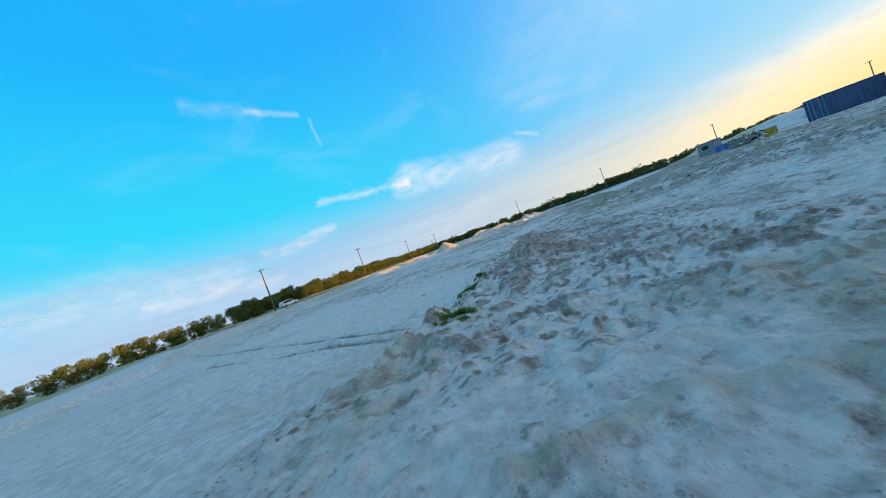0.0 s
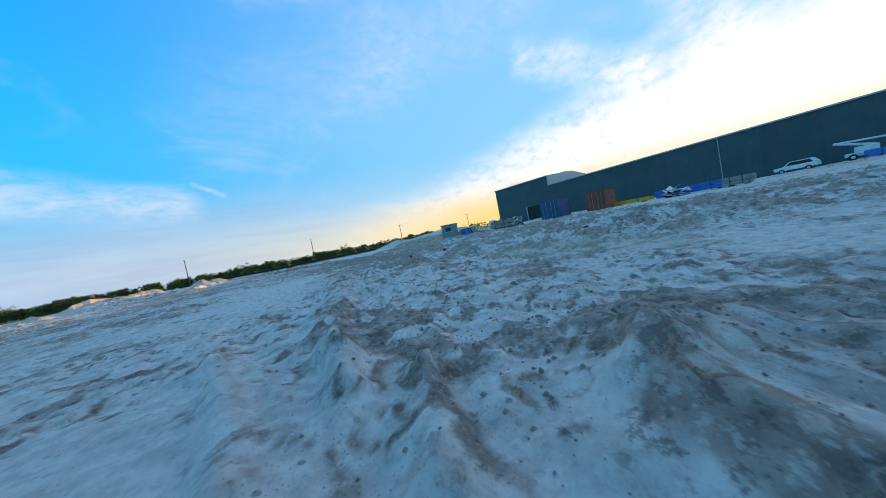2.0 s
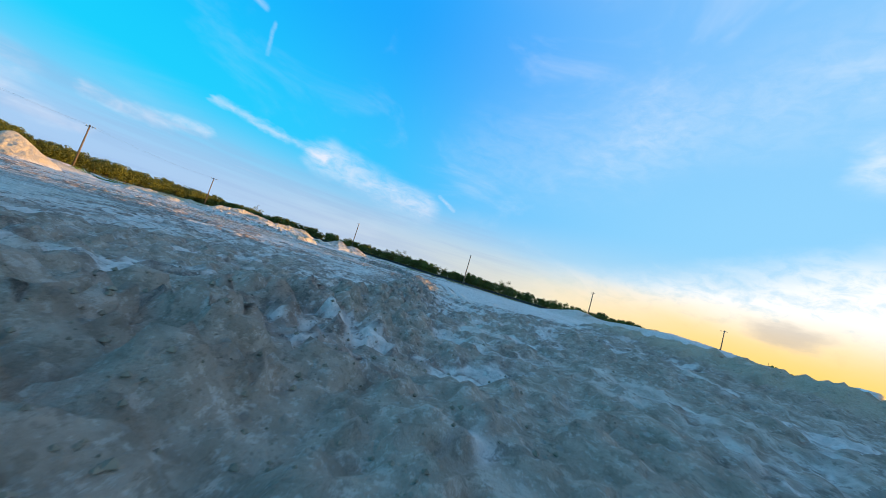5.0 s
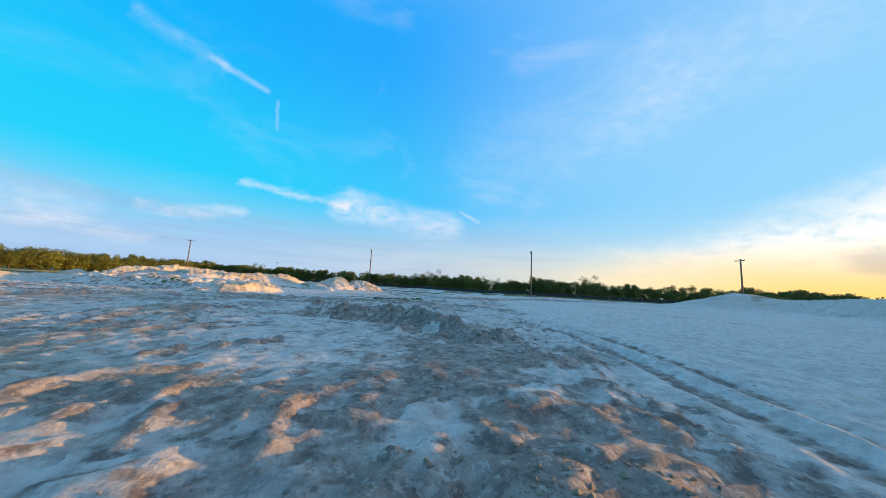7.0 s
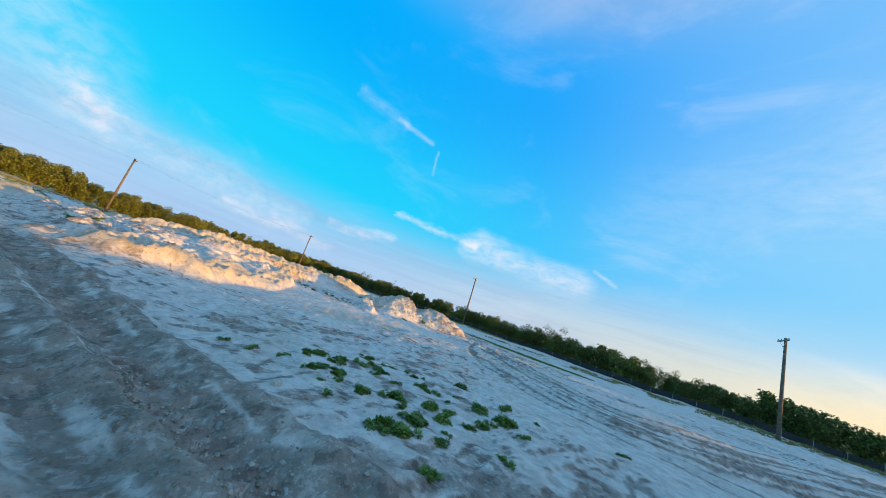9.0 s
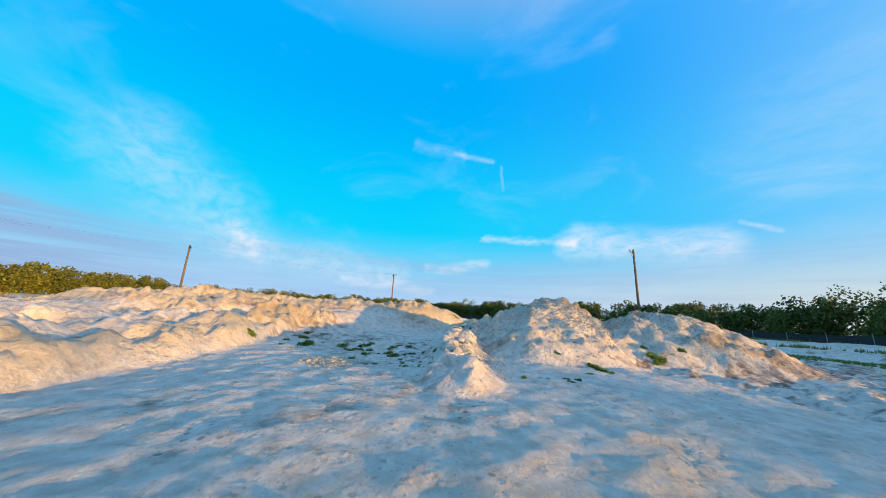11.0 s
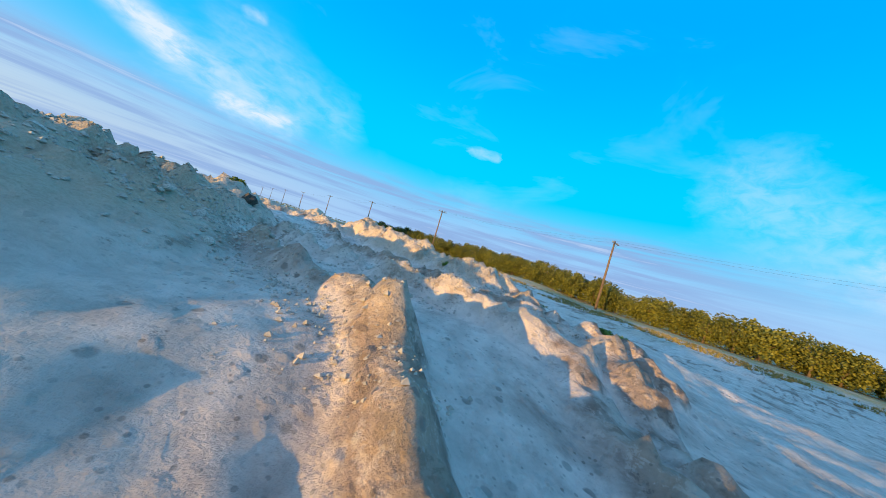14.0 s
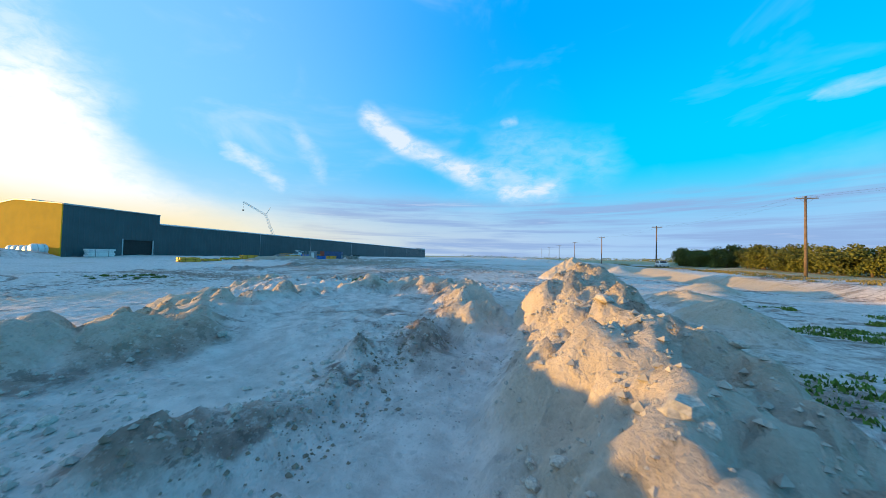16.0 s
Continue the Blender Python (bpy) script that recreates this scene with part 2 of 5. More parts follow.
def sand_material():
    m, q, b = material("sand", 0.95)
    at = q.n.new("ShaderNodeNewGeometry").outputs["Position"]
    broad = q.noise(at, 0.09, 5.0, 0.6, 0.5)
    patch = q.noise(q.vec("MULTIPLY", at, (1.0, 0.6, 1.0)), 0.45, 6.0, 0.65, 0.8)
    clods = q.noise(at, 3.2, 6.0, 0.6)
    grit = q.noise(at, 28.0, 4.0, 0.7)
    white = q.mix(q.ramp(clods, 0.3, 0.7), (0.57, 0.5, 0.46), (0.79, 0.705, 0.655))
    clay = q.mix(q.ramp(clods, 0.3, 0.7), (0.225, 0.17, 0.142), (0.445, 0.345, 0.29))
    tan = q.mix(q.ramp(grit, 0.3, 0.7), (0.43, 0.345, 0.235), (0.57, 0.475, 0.345))
    x, y, _ = q.split(at)
    soil = q.n.new("ShaderNodeAttribute")
    soil.attribute_name = "clay"
    clay_f = q.ramp(q.math("ADD", q.math("MULTIPLY", soil.outputs["Fac"], 0.34), q.math("MULTIPLY", patch, 0.75)), 0.44, 0.62)
    flecks = q.noise(q.vec("MULTIPLY", at, (1.0, 0.7, 1.0)), 1.7, 8.0, 0.74, 0.2)
    chips = q.noise(at, 6.0, 8.0, 0.7, 0.0)
    c = q.mix(clay_f, white, clay)
    # crumbled crust: small sharp-edged chips, darker on clay and paler on sand
    c = q.mix(q.math("MULTIPLY", q.ramp(chips, 0.55, 0.6), q.math("MULTIPLY", q.ramp(patch, 0.35, 0.6, 0.15, 0.6), q.ramp(soil.outputs["Fac"], 0.0, 0.4, 0.25, 1.0))), c, clay)
    c = q.mix(q.math("MULTIPLY", q.ramp(chips, 0.44, 0.39), q.math("MULTIPLY", clay_f, 0.5)), c, white)
    c = q.mix(q.math("MULTIPLY", q.ramp(flecks, 0.54, 0.61), q.ramp(soil.outputs["Fac"], 0.0, 0.5, 0.14, 0.75)), c, clay)
    # damp dark clods broken out of the clay
    damp = q.noise(q.vec("MULTIPLY", at, (1.0, 1.0, 1.6)), 2.9, 9.0, 0.74, 0.0)
    c = q.mix(q.math("MULTIPLY", q.ramp(damp, 0.53, 0.58), q.math("MULTIPLY", q.ramp(soil.outputs["Fac"], 0.12, 0.5), 0.62)), c, (0.11, 0.082, 0.07))
    c = q.mix(q.math("MULTIPLY", q.ramp(damp, 0.44, 0.4), q.math("MULTIPLY", q.ramp(soil.outputs["Fac"], 0.12, 0.5), 0.45)), c, white)
    dug_up = q.n.new("ShaderNodeAttribute")
    dug_up.attribute_name = "subsoil"
    c = q.mix(q.math("MAXIMUM", q.math("MULTIPLY", q.ramp(broad, 0.52, 0.68), 0.5), q.math("MULTIPLY", dug_up.outputs["Fac"], 0.85)), c, tan)
    c = q.mix(q.math("MULTIPLY", q.ramp(grit, 0.62, 0.74), 0.35), c, (0.2, 0.18, 0.16))
    for size, thresh, amount in ((9.0, 0.8, 0.75), (26.0, 0.72, 0.6)):
        speck = q.n.new("ShaderNodeTexVoronoi")
        speck.inputs["Scale"].default_value = size
        q.l.new(at, speck.inputs["Vector"])
        pick = q.math("MULTIPLY", q.ramp(q.split(speck.outputs["Color"])[0], thresh, thresh + 0.08), q.ramp(speck.outputs["Distance"], 0.42, 0.25))
        where = q.ramp(patch, 0.42, 0.62, 0.25, 1.0)
        c = q.mix(q.math("MULTIPLY", q.math("MULTIPLY", pick, where), amount), c, q.mix(q.split(speck.outputs["Color"])[1], (0.12, 0.105, 0.09), (0.5, 0.46, 0.42)))
    # dry grass and scrub past the site's edge
    out = q.math("MAXIMUM", q.ramp(q.math("ADD", x, q.math("MULTIPLY", patch, 8.0)), -76.0, -83.0), q.ramp(q.math("ADD", y, q.math("MULTIPLY", patch, 10.0)), 78.0, 100.0))
    out = q.math("MAXIMUM", out, q.ramp(x, 90.0, 160.0))
    c = q.mix(q.math("MULTIPLY", out, q.ramp(patch, 0.3, 0.6, 0.3, 0.95)), c, q.mix(clods, (0.2, 0.18, 0.05), (0.42, 0.34, 0.11)))
    q.put(b.inputs["Base Color"], c)
    lumps = q.n.new("ShaderNodeTexVoronoi")
    lumps.inputs["Scale"].default_value = 6.5
    q.l.new(q.vec("ADD", at, q.vec("SCALE", q.noise(at, 5.0, 3.0, 0.6, colour=True), scale=0.12)), lumps.inputs["Vector"])
    crumbs = q.math("MULTIPLY", q.ramp(lumps.outputs["Distance"], 0.45, 0.05), q.ramp(patch, 0.4, 0.6))
    h = q.math("ADD", q.math("ADD", q.math("MULTIPLY", clods, 0.6), q.math("MULTIPLY", chips, 0.65)), q.math("ADD", q.math("MULTIPLY", grit, 0.06), q.math("ADD", q.math("MULTIPLY", crumbs, 0.32), q.math("MULTIPLY", patch, 0.1))))
    bump(q, b, h, 0.9, 0.15)
    return m


def leaf_material(name, dark, light, rough=0.6):
    m, q, b = material(name, rough)
    geo = q.n.new("ShaderNodeNewGeometry")
    rnd = geo.outputs["Random Per Island"]
    ob = q.n.new("ShaderNodeObjectInfo").outputs["Random"]
    c = q.mix(rnd, dark, light)
    c = q.mix(q.math("MULTIPLY", ob, 0.5), c, tuple(v * 0.6 for v in dark))
    q.put(b.inputs["Base Color"], c)
    b.inputs["Specular IOR Level"].default_value = 0.25
    return m


SAND = sand_material()
WOOD = worn("weathered_pole_wood", (0.17, 0.12, 0.085), 0.85, 0, 0.35, 4.0)
GREY_WOOD = worn("grey_wood", (0.3, 0.26, 0.22), 0.85, 0, 0.3, 6.0)
CERAMIC = worn("insulator_ceramic", (0.35, 0.33, 0.32), 0.35)
WIRE = worn("wire", (0.06, 0.06, 0.06), 0.5, 0.6)
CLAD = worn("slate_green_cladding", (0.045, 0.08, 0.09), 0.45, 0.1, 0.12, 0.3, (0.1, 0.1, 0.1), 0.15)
# the low sun's yellow on the gable is put into this base colour
GABLE = worn("gable_sun_yellow", (0.75, 0.39, 0.01), 0.95, 0.0, 0.06, 0.3, (0.5, 0.4, 0.2), 0.1)
ROOF = worn("roof_sheet", (0.5, 0.53, 0.56), 0.4, 0.3, 0.1, 0.5)
TRIM = worn("pale_trim", (0.45, 0.47, 0.48), 0.5, 0.2, 0.1)
INSIDE = worn("interior_shade", (0.03, 0.03, 0.03), 0.9)
BLUE = worn("blue_container_paint", (0.03, 0.085, 0.2), 0.55, 0, 0.2, 1.2)
RED = worn("rust_red_container_paint", (0.28, 0.06, 0.03), 0.6, 0, 0.25, 1.2)
YELLOW = worn("yellow_paint", (0.8, 0.37, 0.02), 0.55, 0, 0.15, 2.0)
WHITE = worn("white_paint", (0.75, 0.75, 0.73), 0.5, 0, 0.08, 2.0)
WRAP = worn("white_wrap", (0.78, 0.78, 0.76), 0.35, 0, 0.08, 4.0)
TARP = worn("bright_blue_tarp", (0.03, 0.16, 0.55), 0.5, 0, 0.2, 3.0)
GREY = worn("grey_sheet", (0.3, 0.3, 0.31), 0.55, 0, 0.15, 2.0)
STEEL = worn("galvanised_steel", (0.5, 0.5, 0.5), 0.4, 0.7, 0.1)
BLACK = worn("black_rubber", (0.02, 0.02, 0.02), 0.8)
FENCE = worn("black_silt_fence", (0.015, 0.015, 0.018), 0.7)
GLASS = worn("dark_glass", (0.02, 0.03, 0.035), 0.08)
LAMP = worn("lamp_lens", (0.6, 0.55, 0.5), 0.15)
BARK = worn("bark", (0.12, 0.09, 0.065), 0.9, 0, 0.3, 8.0)
ROCK = worn("pale_rock", (0.5, 0.46, 0.4), 0.9, 0, 0.25, 9.0)
ROOT = worn("dark_rooty_earth", (0.07, 0.058, 0.046), 0.95, 0, 0.35, 9.0)
CLOD = worn("earth_clod", (0.25, 0.205, 0.15), 0.95, 0, 0.3, 9.0)
LEAF = leaf_material("tree_leaves", (0.045, 0.065, 0.014), (0.24, 0.25, 0.045))
WEED = leaf_material("weed_leaves", (0.07, 0.13, 0.02), (0.26, 0.36, 0.06))
DRY = leaf_material("dry_grass", (0.16, 0.14, 0.04), (0.36, 0.29, 0.1))

# ---- ground ----


def lattice(seed):
    return np.random.default_rng(seed).random((256, 256))


LATTICE = lattice(7)


def vnoise(x, y):
    xi, yi = np.floor(x).astype(int), np.floor(y).astype(int)
    fx, fy = x - xi, y - yi
    fx, fy = fx * fx * (3 - 2 * fx), fy * fy * (3 - 2 * fy)
    a, b = LATTICE[xi % 256, yi % 256], LATTICE[(xi + 1) % 256, yi % 256]
    c, d = LATTICE[xi % 256, (yi + 1) % 256], LATTICE[(xi + 1) % 256, (yi + 1) % 256]
    return (a * (1 - fx) + b * fx) * (1 - fy) + (c * (1 - fx) + d * fx) * fy - 0.5


def fbm(x, y, scale, octaves=4, gain=0.5):
    v, amp, f = 0.0, 1.0, 1.0 / scale
    for o in range(octaves):
        v = v + amp * vnoise(x * f + 17.3 * o, y * f - 9.1 * o)
        amp, f = amp * gain, f * 2.03
    return v


def sm(v, a, b):
    t = np.clip((v - a) / (b - a), 0.0, 1.0)
    return t * t * (3 - 2 * t)


# spoil heaps, and one added bank for shade: x, y, rise, radius along, radius across, turn in degrees, sharpness
LATE_HEAPS = [
    (-25.8, 51.9, 2.15, 4.3, 3.3, 110, 0.95), (-22.4, 54.4, 1.7, 4.6, 3.2, 40, 1.0),   # the pale stony heap
    (-37.4, 53.0, 0.8, 3.4, 2.3, 80, 0.8), (-32.4, 53.7, 0.9, 2.3, 1.8, 60, 0.95),     # the long brown heap and the small one before it
]
FAR_HEAPS = [
    (-52.2, 4.0, 3.1, 4.4, 4.0, 0, 1.0), (-53.9, 33.1, 1.3, 2.6, 2.0, 100, 1.0), (-56.0, 25.5, 0.8, 6.0, 3.0, 80, 1.1), (-62.0, 16.0, 0.9, 6.0, 3.0, 70, 1.2),
    (-49.0, 24.0, 0.7, 3.5, 2.0, 70, 1.2), (-57.0, -6.0, 0.9, 5.0, 2.6, 60, 1.2), (-66.0, -24.0, 1.4, 5.0, 3.2, 80, 1.1), (-49.5, 16.0, 0.5, 3.0, 2.0, 30, 1.2),
    # the last is an added long bank that keeps low sun off the flats
    (52.0, 62.0, 3.2, 13.0, 7.0, 170, 1.2), (66.0, 60.0, 2.6, 10.0, 7.0, 170, 1.2), (61.0, 37.0, 3.9, 30.0, 6.0, 94, 0.5),
]
NEAR_MOUNDS = [
    (-12.3, -83.6, 0.75, 3.8, 2.6, 60, 1.2), (-12.6, -77.2, 0.62, 3.6, 2.2, 70, 1.2), (-13.2, -70.8, 0.42, 2.4, 1.2, 15, 1.2),
    (0.6, -2.4, 0.62, 4.6, 2.3, 84, 1.1),
]
HEAPS = LATE_HEAPS + FAR_HEAPS + NEAR_MOUNDS
# long low ridges and ruts: x0, y0, x1, y1, rise (below nought: a rut), half width
CRESTS = [
    (-37.6, 52.8, -38.7, 50.4, 0.75, 1.5), (-38.7, 50.4, -39.2, 48.6, 0.8, 1.5), (-39.2, 48.6, -39.6, 45.6, 0.5, 1.3), (-39.6, 45.6, -38.4, 42.6, 0.25, 1.0),
    (-27.2, 51.2, -28.1, 48.4, 0.85, 1.0), (-28.1, 48.4, -26.6, 46.6, 0.6, 0.9), (-26.6, 46.6, -23.4, 43.8, 0.42, 0.7),
]
TRACK_FURROWS = [
    (-39.8, 58.8, -40.7, 56.6, 0.28, 0.3), (-40.7, 56.6, -40.5, 55.0, 0.3, 0.3), (-40.5, 55.0, -39.7, 53.0, 0.3, 0.32), (-39.7, 53.0, -38.9, 50.8, 0.28, 0.32),
    (-41.2, 59.2, -43.0, 57.0, 0.26, 0.32), (-43.0, 57.0, -42.7, 55.6, 0.29, 0.34), (-42.7, 55.6, -41.6, 53.0, 0.28, 0.3), (-41.6, 53.0, -40.4, 50.3, 0.28, 0.32),
    (-44.6, 57.6, -45.5, 54.8, 0.25, 0.28), (-45.5, 54.8, -45.5, 52.6, 0.27, 0.3),
]
TRACK_EDGE = [
    (-42.2, 58.8, -44.0, 56.9, 0.24, 0.30), (-44.0, 56.9, -44.5, 55.0, 0.26, 0.32), (-44.5, 55.0, -43.8, 53.4, 0.24, 0.30), (-43.8, 53.4, -42.8, 50.8, 0.24, 0.32),
    (-42.8, 50.8, -42.3, 48.4, 0.25, 0.28), (-42.3, 48.4, -43.0, 46.5, 0.19, 0.38), (-43.0, 46.5, -43.6, 43.8, 0.19, 0.38), (-43.6, 43.8, -43.9, 41.2, 0.19, 0.38),
]
BERM = [
    (-46.5, 52.0, -46.4, 48.6, 0.75, 1.1), (-46.4, 48.6, -46.5, 45.6, 1.0, 1.2), (-46.5, 45.6, -46.6, 42.0, 1.2, 1.3), (-46.6, 42.0, -47.2, 38.8, 1.3, 1.5), (-47.2, 38.8, -48.8, 32.0, 0.8, 1.4),
    (-44.4, 42.3, -43.2, 37.6, 0.5, 0.9), (-43.2, 37.6, -40.0, 36.4, 0.45, 0.8), (-40.0, 36.4, -37.7, 38.7, 0.4, 0.7), (-37.7, 38.7, -38.4, 42.3, 0.4, 0.7), (-38.4, 42.3, -36.6, 45.5, 0.4, 0.7),
]
BROKEN_CRUST = [
    (-17.4, -97.5, -17.4, -94.4, 0.14, 0.3), (-17.4, -94.4, -15.8, -92.6, 0.2, 0.32), (-15.8, -92.6, -15.4, -89.7, 0.22, 0.35), (-15.4, -89.7, -15.5, -84.5, 0.2, 0.4),
    (-11.7, -95.6, -10.2, -94.8, 0.1, 0.16), (-10.2, -94.8, -7.4, -94.5, 0.1, 0.16),
    (-10.8, -52.5, -14.9, -65.0, 0.2, 0.7), (-14.9, -65.0, -15.9, -68.6, 0.22, 0.32), (-17.2, -63.9, -16.8, -69.4, 0.14, 0.25), (-14.8, -68.6, -15.7, -70.2, 0.16, 0.25),
    (-16.9, -60.5, -16.0, -66.3, -0.12, 0.35), (-16.0, -66.3, -16.0, -69.8, -0.12, 0.3),
]
CLOD_RIDGES = [
    (-9.5, -59.0, -12.4, -59.7, -0.08, 0.25), (-12.2, -53.6, -11.1, -53.9, 0.16, 0.3), (-11.1, -53.9, -10.9, -55.2, 0.14, 0.3), (-10.9, -55.3, -9.8, -55.4, 0.22, 0.35), (-11.4, -55.9, -12.4, -55.7, 0.12, 0.25),
    (-9.8, -55.4, -8.9, -51.6, 0.24, 0.5), (-13.1, -60.4, -11.9, -62.6, 0.18, 0.4), (-8.9, -51.6, -12.4, -50.2, 0.14, 0.6),
    (-6.0, -53.5, -2.2, -45.0, 0.2, 1.2), (-2.2, -45.0, -2.4, -36.0, 0.3, 1.4), (-2.4, -36.0, 0.5, -22.0, 0.35, 1.6), (0.5, -22.0, 0.8, -7.0, 0.35, 1.5),
]
HOLE_CLODS = [
    (-9.6, 15.2, -6.3, 15.4, 0.4, 0.7), (-6.3, 15.4, -4.7, 15.1, 0.42, 0.7), (-4.7, 15.1, -3.5, 14.1, 0.4, 0.7), (-3.5, 14.1, -2.3, 12.4, 0.36, 0.6), (-2.3, 12.4, -1.3, 11.2, 0.3, 0.5),
    (-3.4, 11.4, -3.3, 9.5, 0.2, 0.5), (-2.0, 9.7, -0.6, 8.6, 0.26, 0.55), (-0.6, 8.6, 0.4, 8.8, 0.2, 0.5), (-6.2, 18.3, -3.9, 19.0, 0.16, 0.6), (-3.9, 19.0, -2.1, 16.7, 0.16, 0.6),
    (-8.4, 12.8, -4.4, 12.9, -0.28, 1.0), (-1.7, -4.6, -3.4, -6.0, 0.15, 0.6),
]
# bank of brown spoil along the yard
YARD_BANK = [(15.5, -23.0, 17.0, -9.0, 0.8, 3.0)]
RIDGES = CRESTS + TRACK_FURROWS + TRACK_EDGE + BERM + BROKEN_CRUST + CLOD_RIDGES + HOLE_CLODS + YARD_BANK
# paths of heavy tyres, each a pair of treaded ruts: points, half the gauge, and depth
WHEELS = [
    ([(-32, 13), (-20, 17.6), (-12.6, 20.6), (-7.4, 21.0), (-3.0, 20.6), (1.0, 18.4), (3.2, 14.0), (4.2, 8.0), (4.4, 0.0), (4.0, -9.0)], 0.55, 0.8),
    ([(-30, 18), (-20, 21.4), (-12.0, 22.6), (-6.5, 22.8), (-1.0, 22.4), (4.0, 20.0)], 0.5, 0.8),
    ([(-27, 23.7), (-16.5, 24.1), (-12.7, 24.3), (-9.5, 24.3), (-6.5, 24.5), (-2.5, 24.6), (2.0, 23.4)], 0.0, 2.2),
    ([(-14.0, 53.0), (-9.0, 45.5), (-6.0, 41.2), (-3.0, 39.2), (1.0, 41.5), (7.0, 48.0), (17.0, 57.0), (30.0, 66.0)], 1.0, 2.0),
    ([(-11.0, 44.0), (-7.0, 38.6), (-4.6, 36.6), (-2.0, 36.8), (1.5, 39.0), (8.0, 44.5), (20.0, 54.0)], 0.6, 2.0),
    ([(-16.5, 58.0), (-13.6, 48.0), (-9.4, 40.0), (-4.5, 35.0), (2.0, 33.8), (12.0, 34.0)], 0.9, 1.0),
    ([(-18.6, -53.0), (-16.7, -57.3), (-15.7, -60.2), (-15.0, -63.0)], 0.0, 1.0),
    ([(-62.0, -74.8), (-40.0, -81.4), (-23.3, -86.3), (-17.9, -87.8), (-15.9, -88.2)], 0.0, 1.0),
    ([(-40.0, -84.5), (-26.0, -87.3), (-22.0, -87.7), (-18.1, -88.7), (-15.8, -89.3)], 0.0, 1.0),
]


def wheel_ruts(x, y):
    """Tracks of heavy tyres across the open sand, with the print of their lugs."""
    out = np.zeros_like(x)
    for points, half, deep in WHEELS:
        p = np.array(points, float)
        k = np.arange(len(p))
        s = np.linspace(0, len(p) - 1, 12 * (len(p) - 1) + 1)
        # a smooth line through the points
        line = np.stack([np.interp(s, k, p[:, 0]), np.interp(s, k, p[:, 1])], -1)
        for _ in range(20):
            line[1:-1] = 0.25 * line[:-2] + 0.5 * line[1:-1] + 0.25 * line[2:]
        near = (x > line[:, 0].min() - 3) & (x < line[:, 0].max() + 3) & (y > line[:, 1].min() - 3) & (y < line[:, 1].max() + 3)
        if not near.any():
            continue
        qx, qy = x[near], y[near]
        best, side, way = np.full(qx.shape, 1e9), np.zeros(qx.shape), np.zeros(qx.shape)
        run = 0.0
        for (ax, ay), (bx, by) in zip(line, line[1:]):
            ux, uy = bx - ax, by - ay
            size = math.hypot(ux, uy)
            t = np.clip(((qx - ax) * ux + (qy - ay) * uy) / (size * size), 0, 1)
            d = np.hypot(qx - ax - t * ux, qy - ay - t * uy)
            better = d < best
            best = np.where(better, d, best)
            side = np.where(better, np.sign((qx - ax) * uy - (qy - ay) * ux), side)
            way = np.where(better, run + t * size, way)
            run += size
        ends = sm(way, 0.0, 2.5) * (1 - sm(way, run - 2.5, run))
        d = best * side
        fresh = 0.75 + 0.5 * fbm(qx, qy, 6.0, 2)
        for off in ((-half, half) if half else (0.0,)):
            u = (d - off) / (0.26 + 0.07 * deep)
            lug = 0.03 * np.sin(way * 2 * np.pi / 0.36) * np.exp(-u * u)
            out[near] += deep * fresh * ends * (-0.12 * np.exp(-u * u) + 0.08 * np.exp(-(np.abs(u) - 1.7) ** 2 * 3) + lug)
    return out


def height(x, y):
    x, y = np.asarray(x, float), np.asarray(y, float)
    return height_and_clay(x, y)[0]


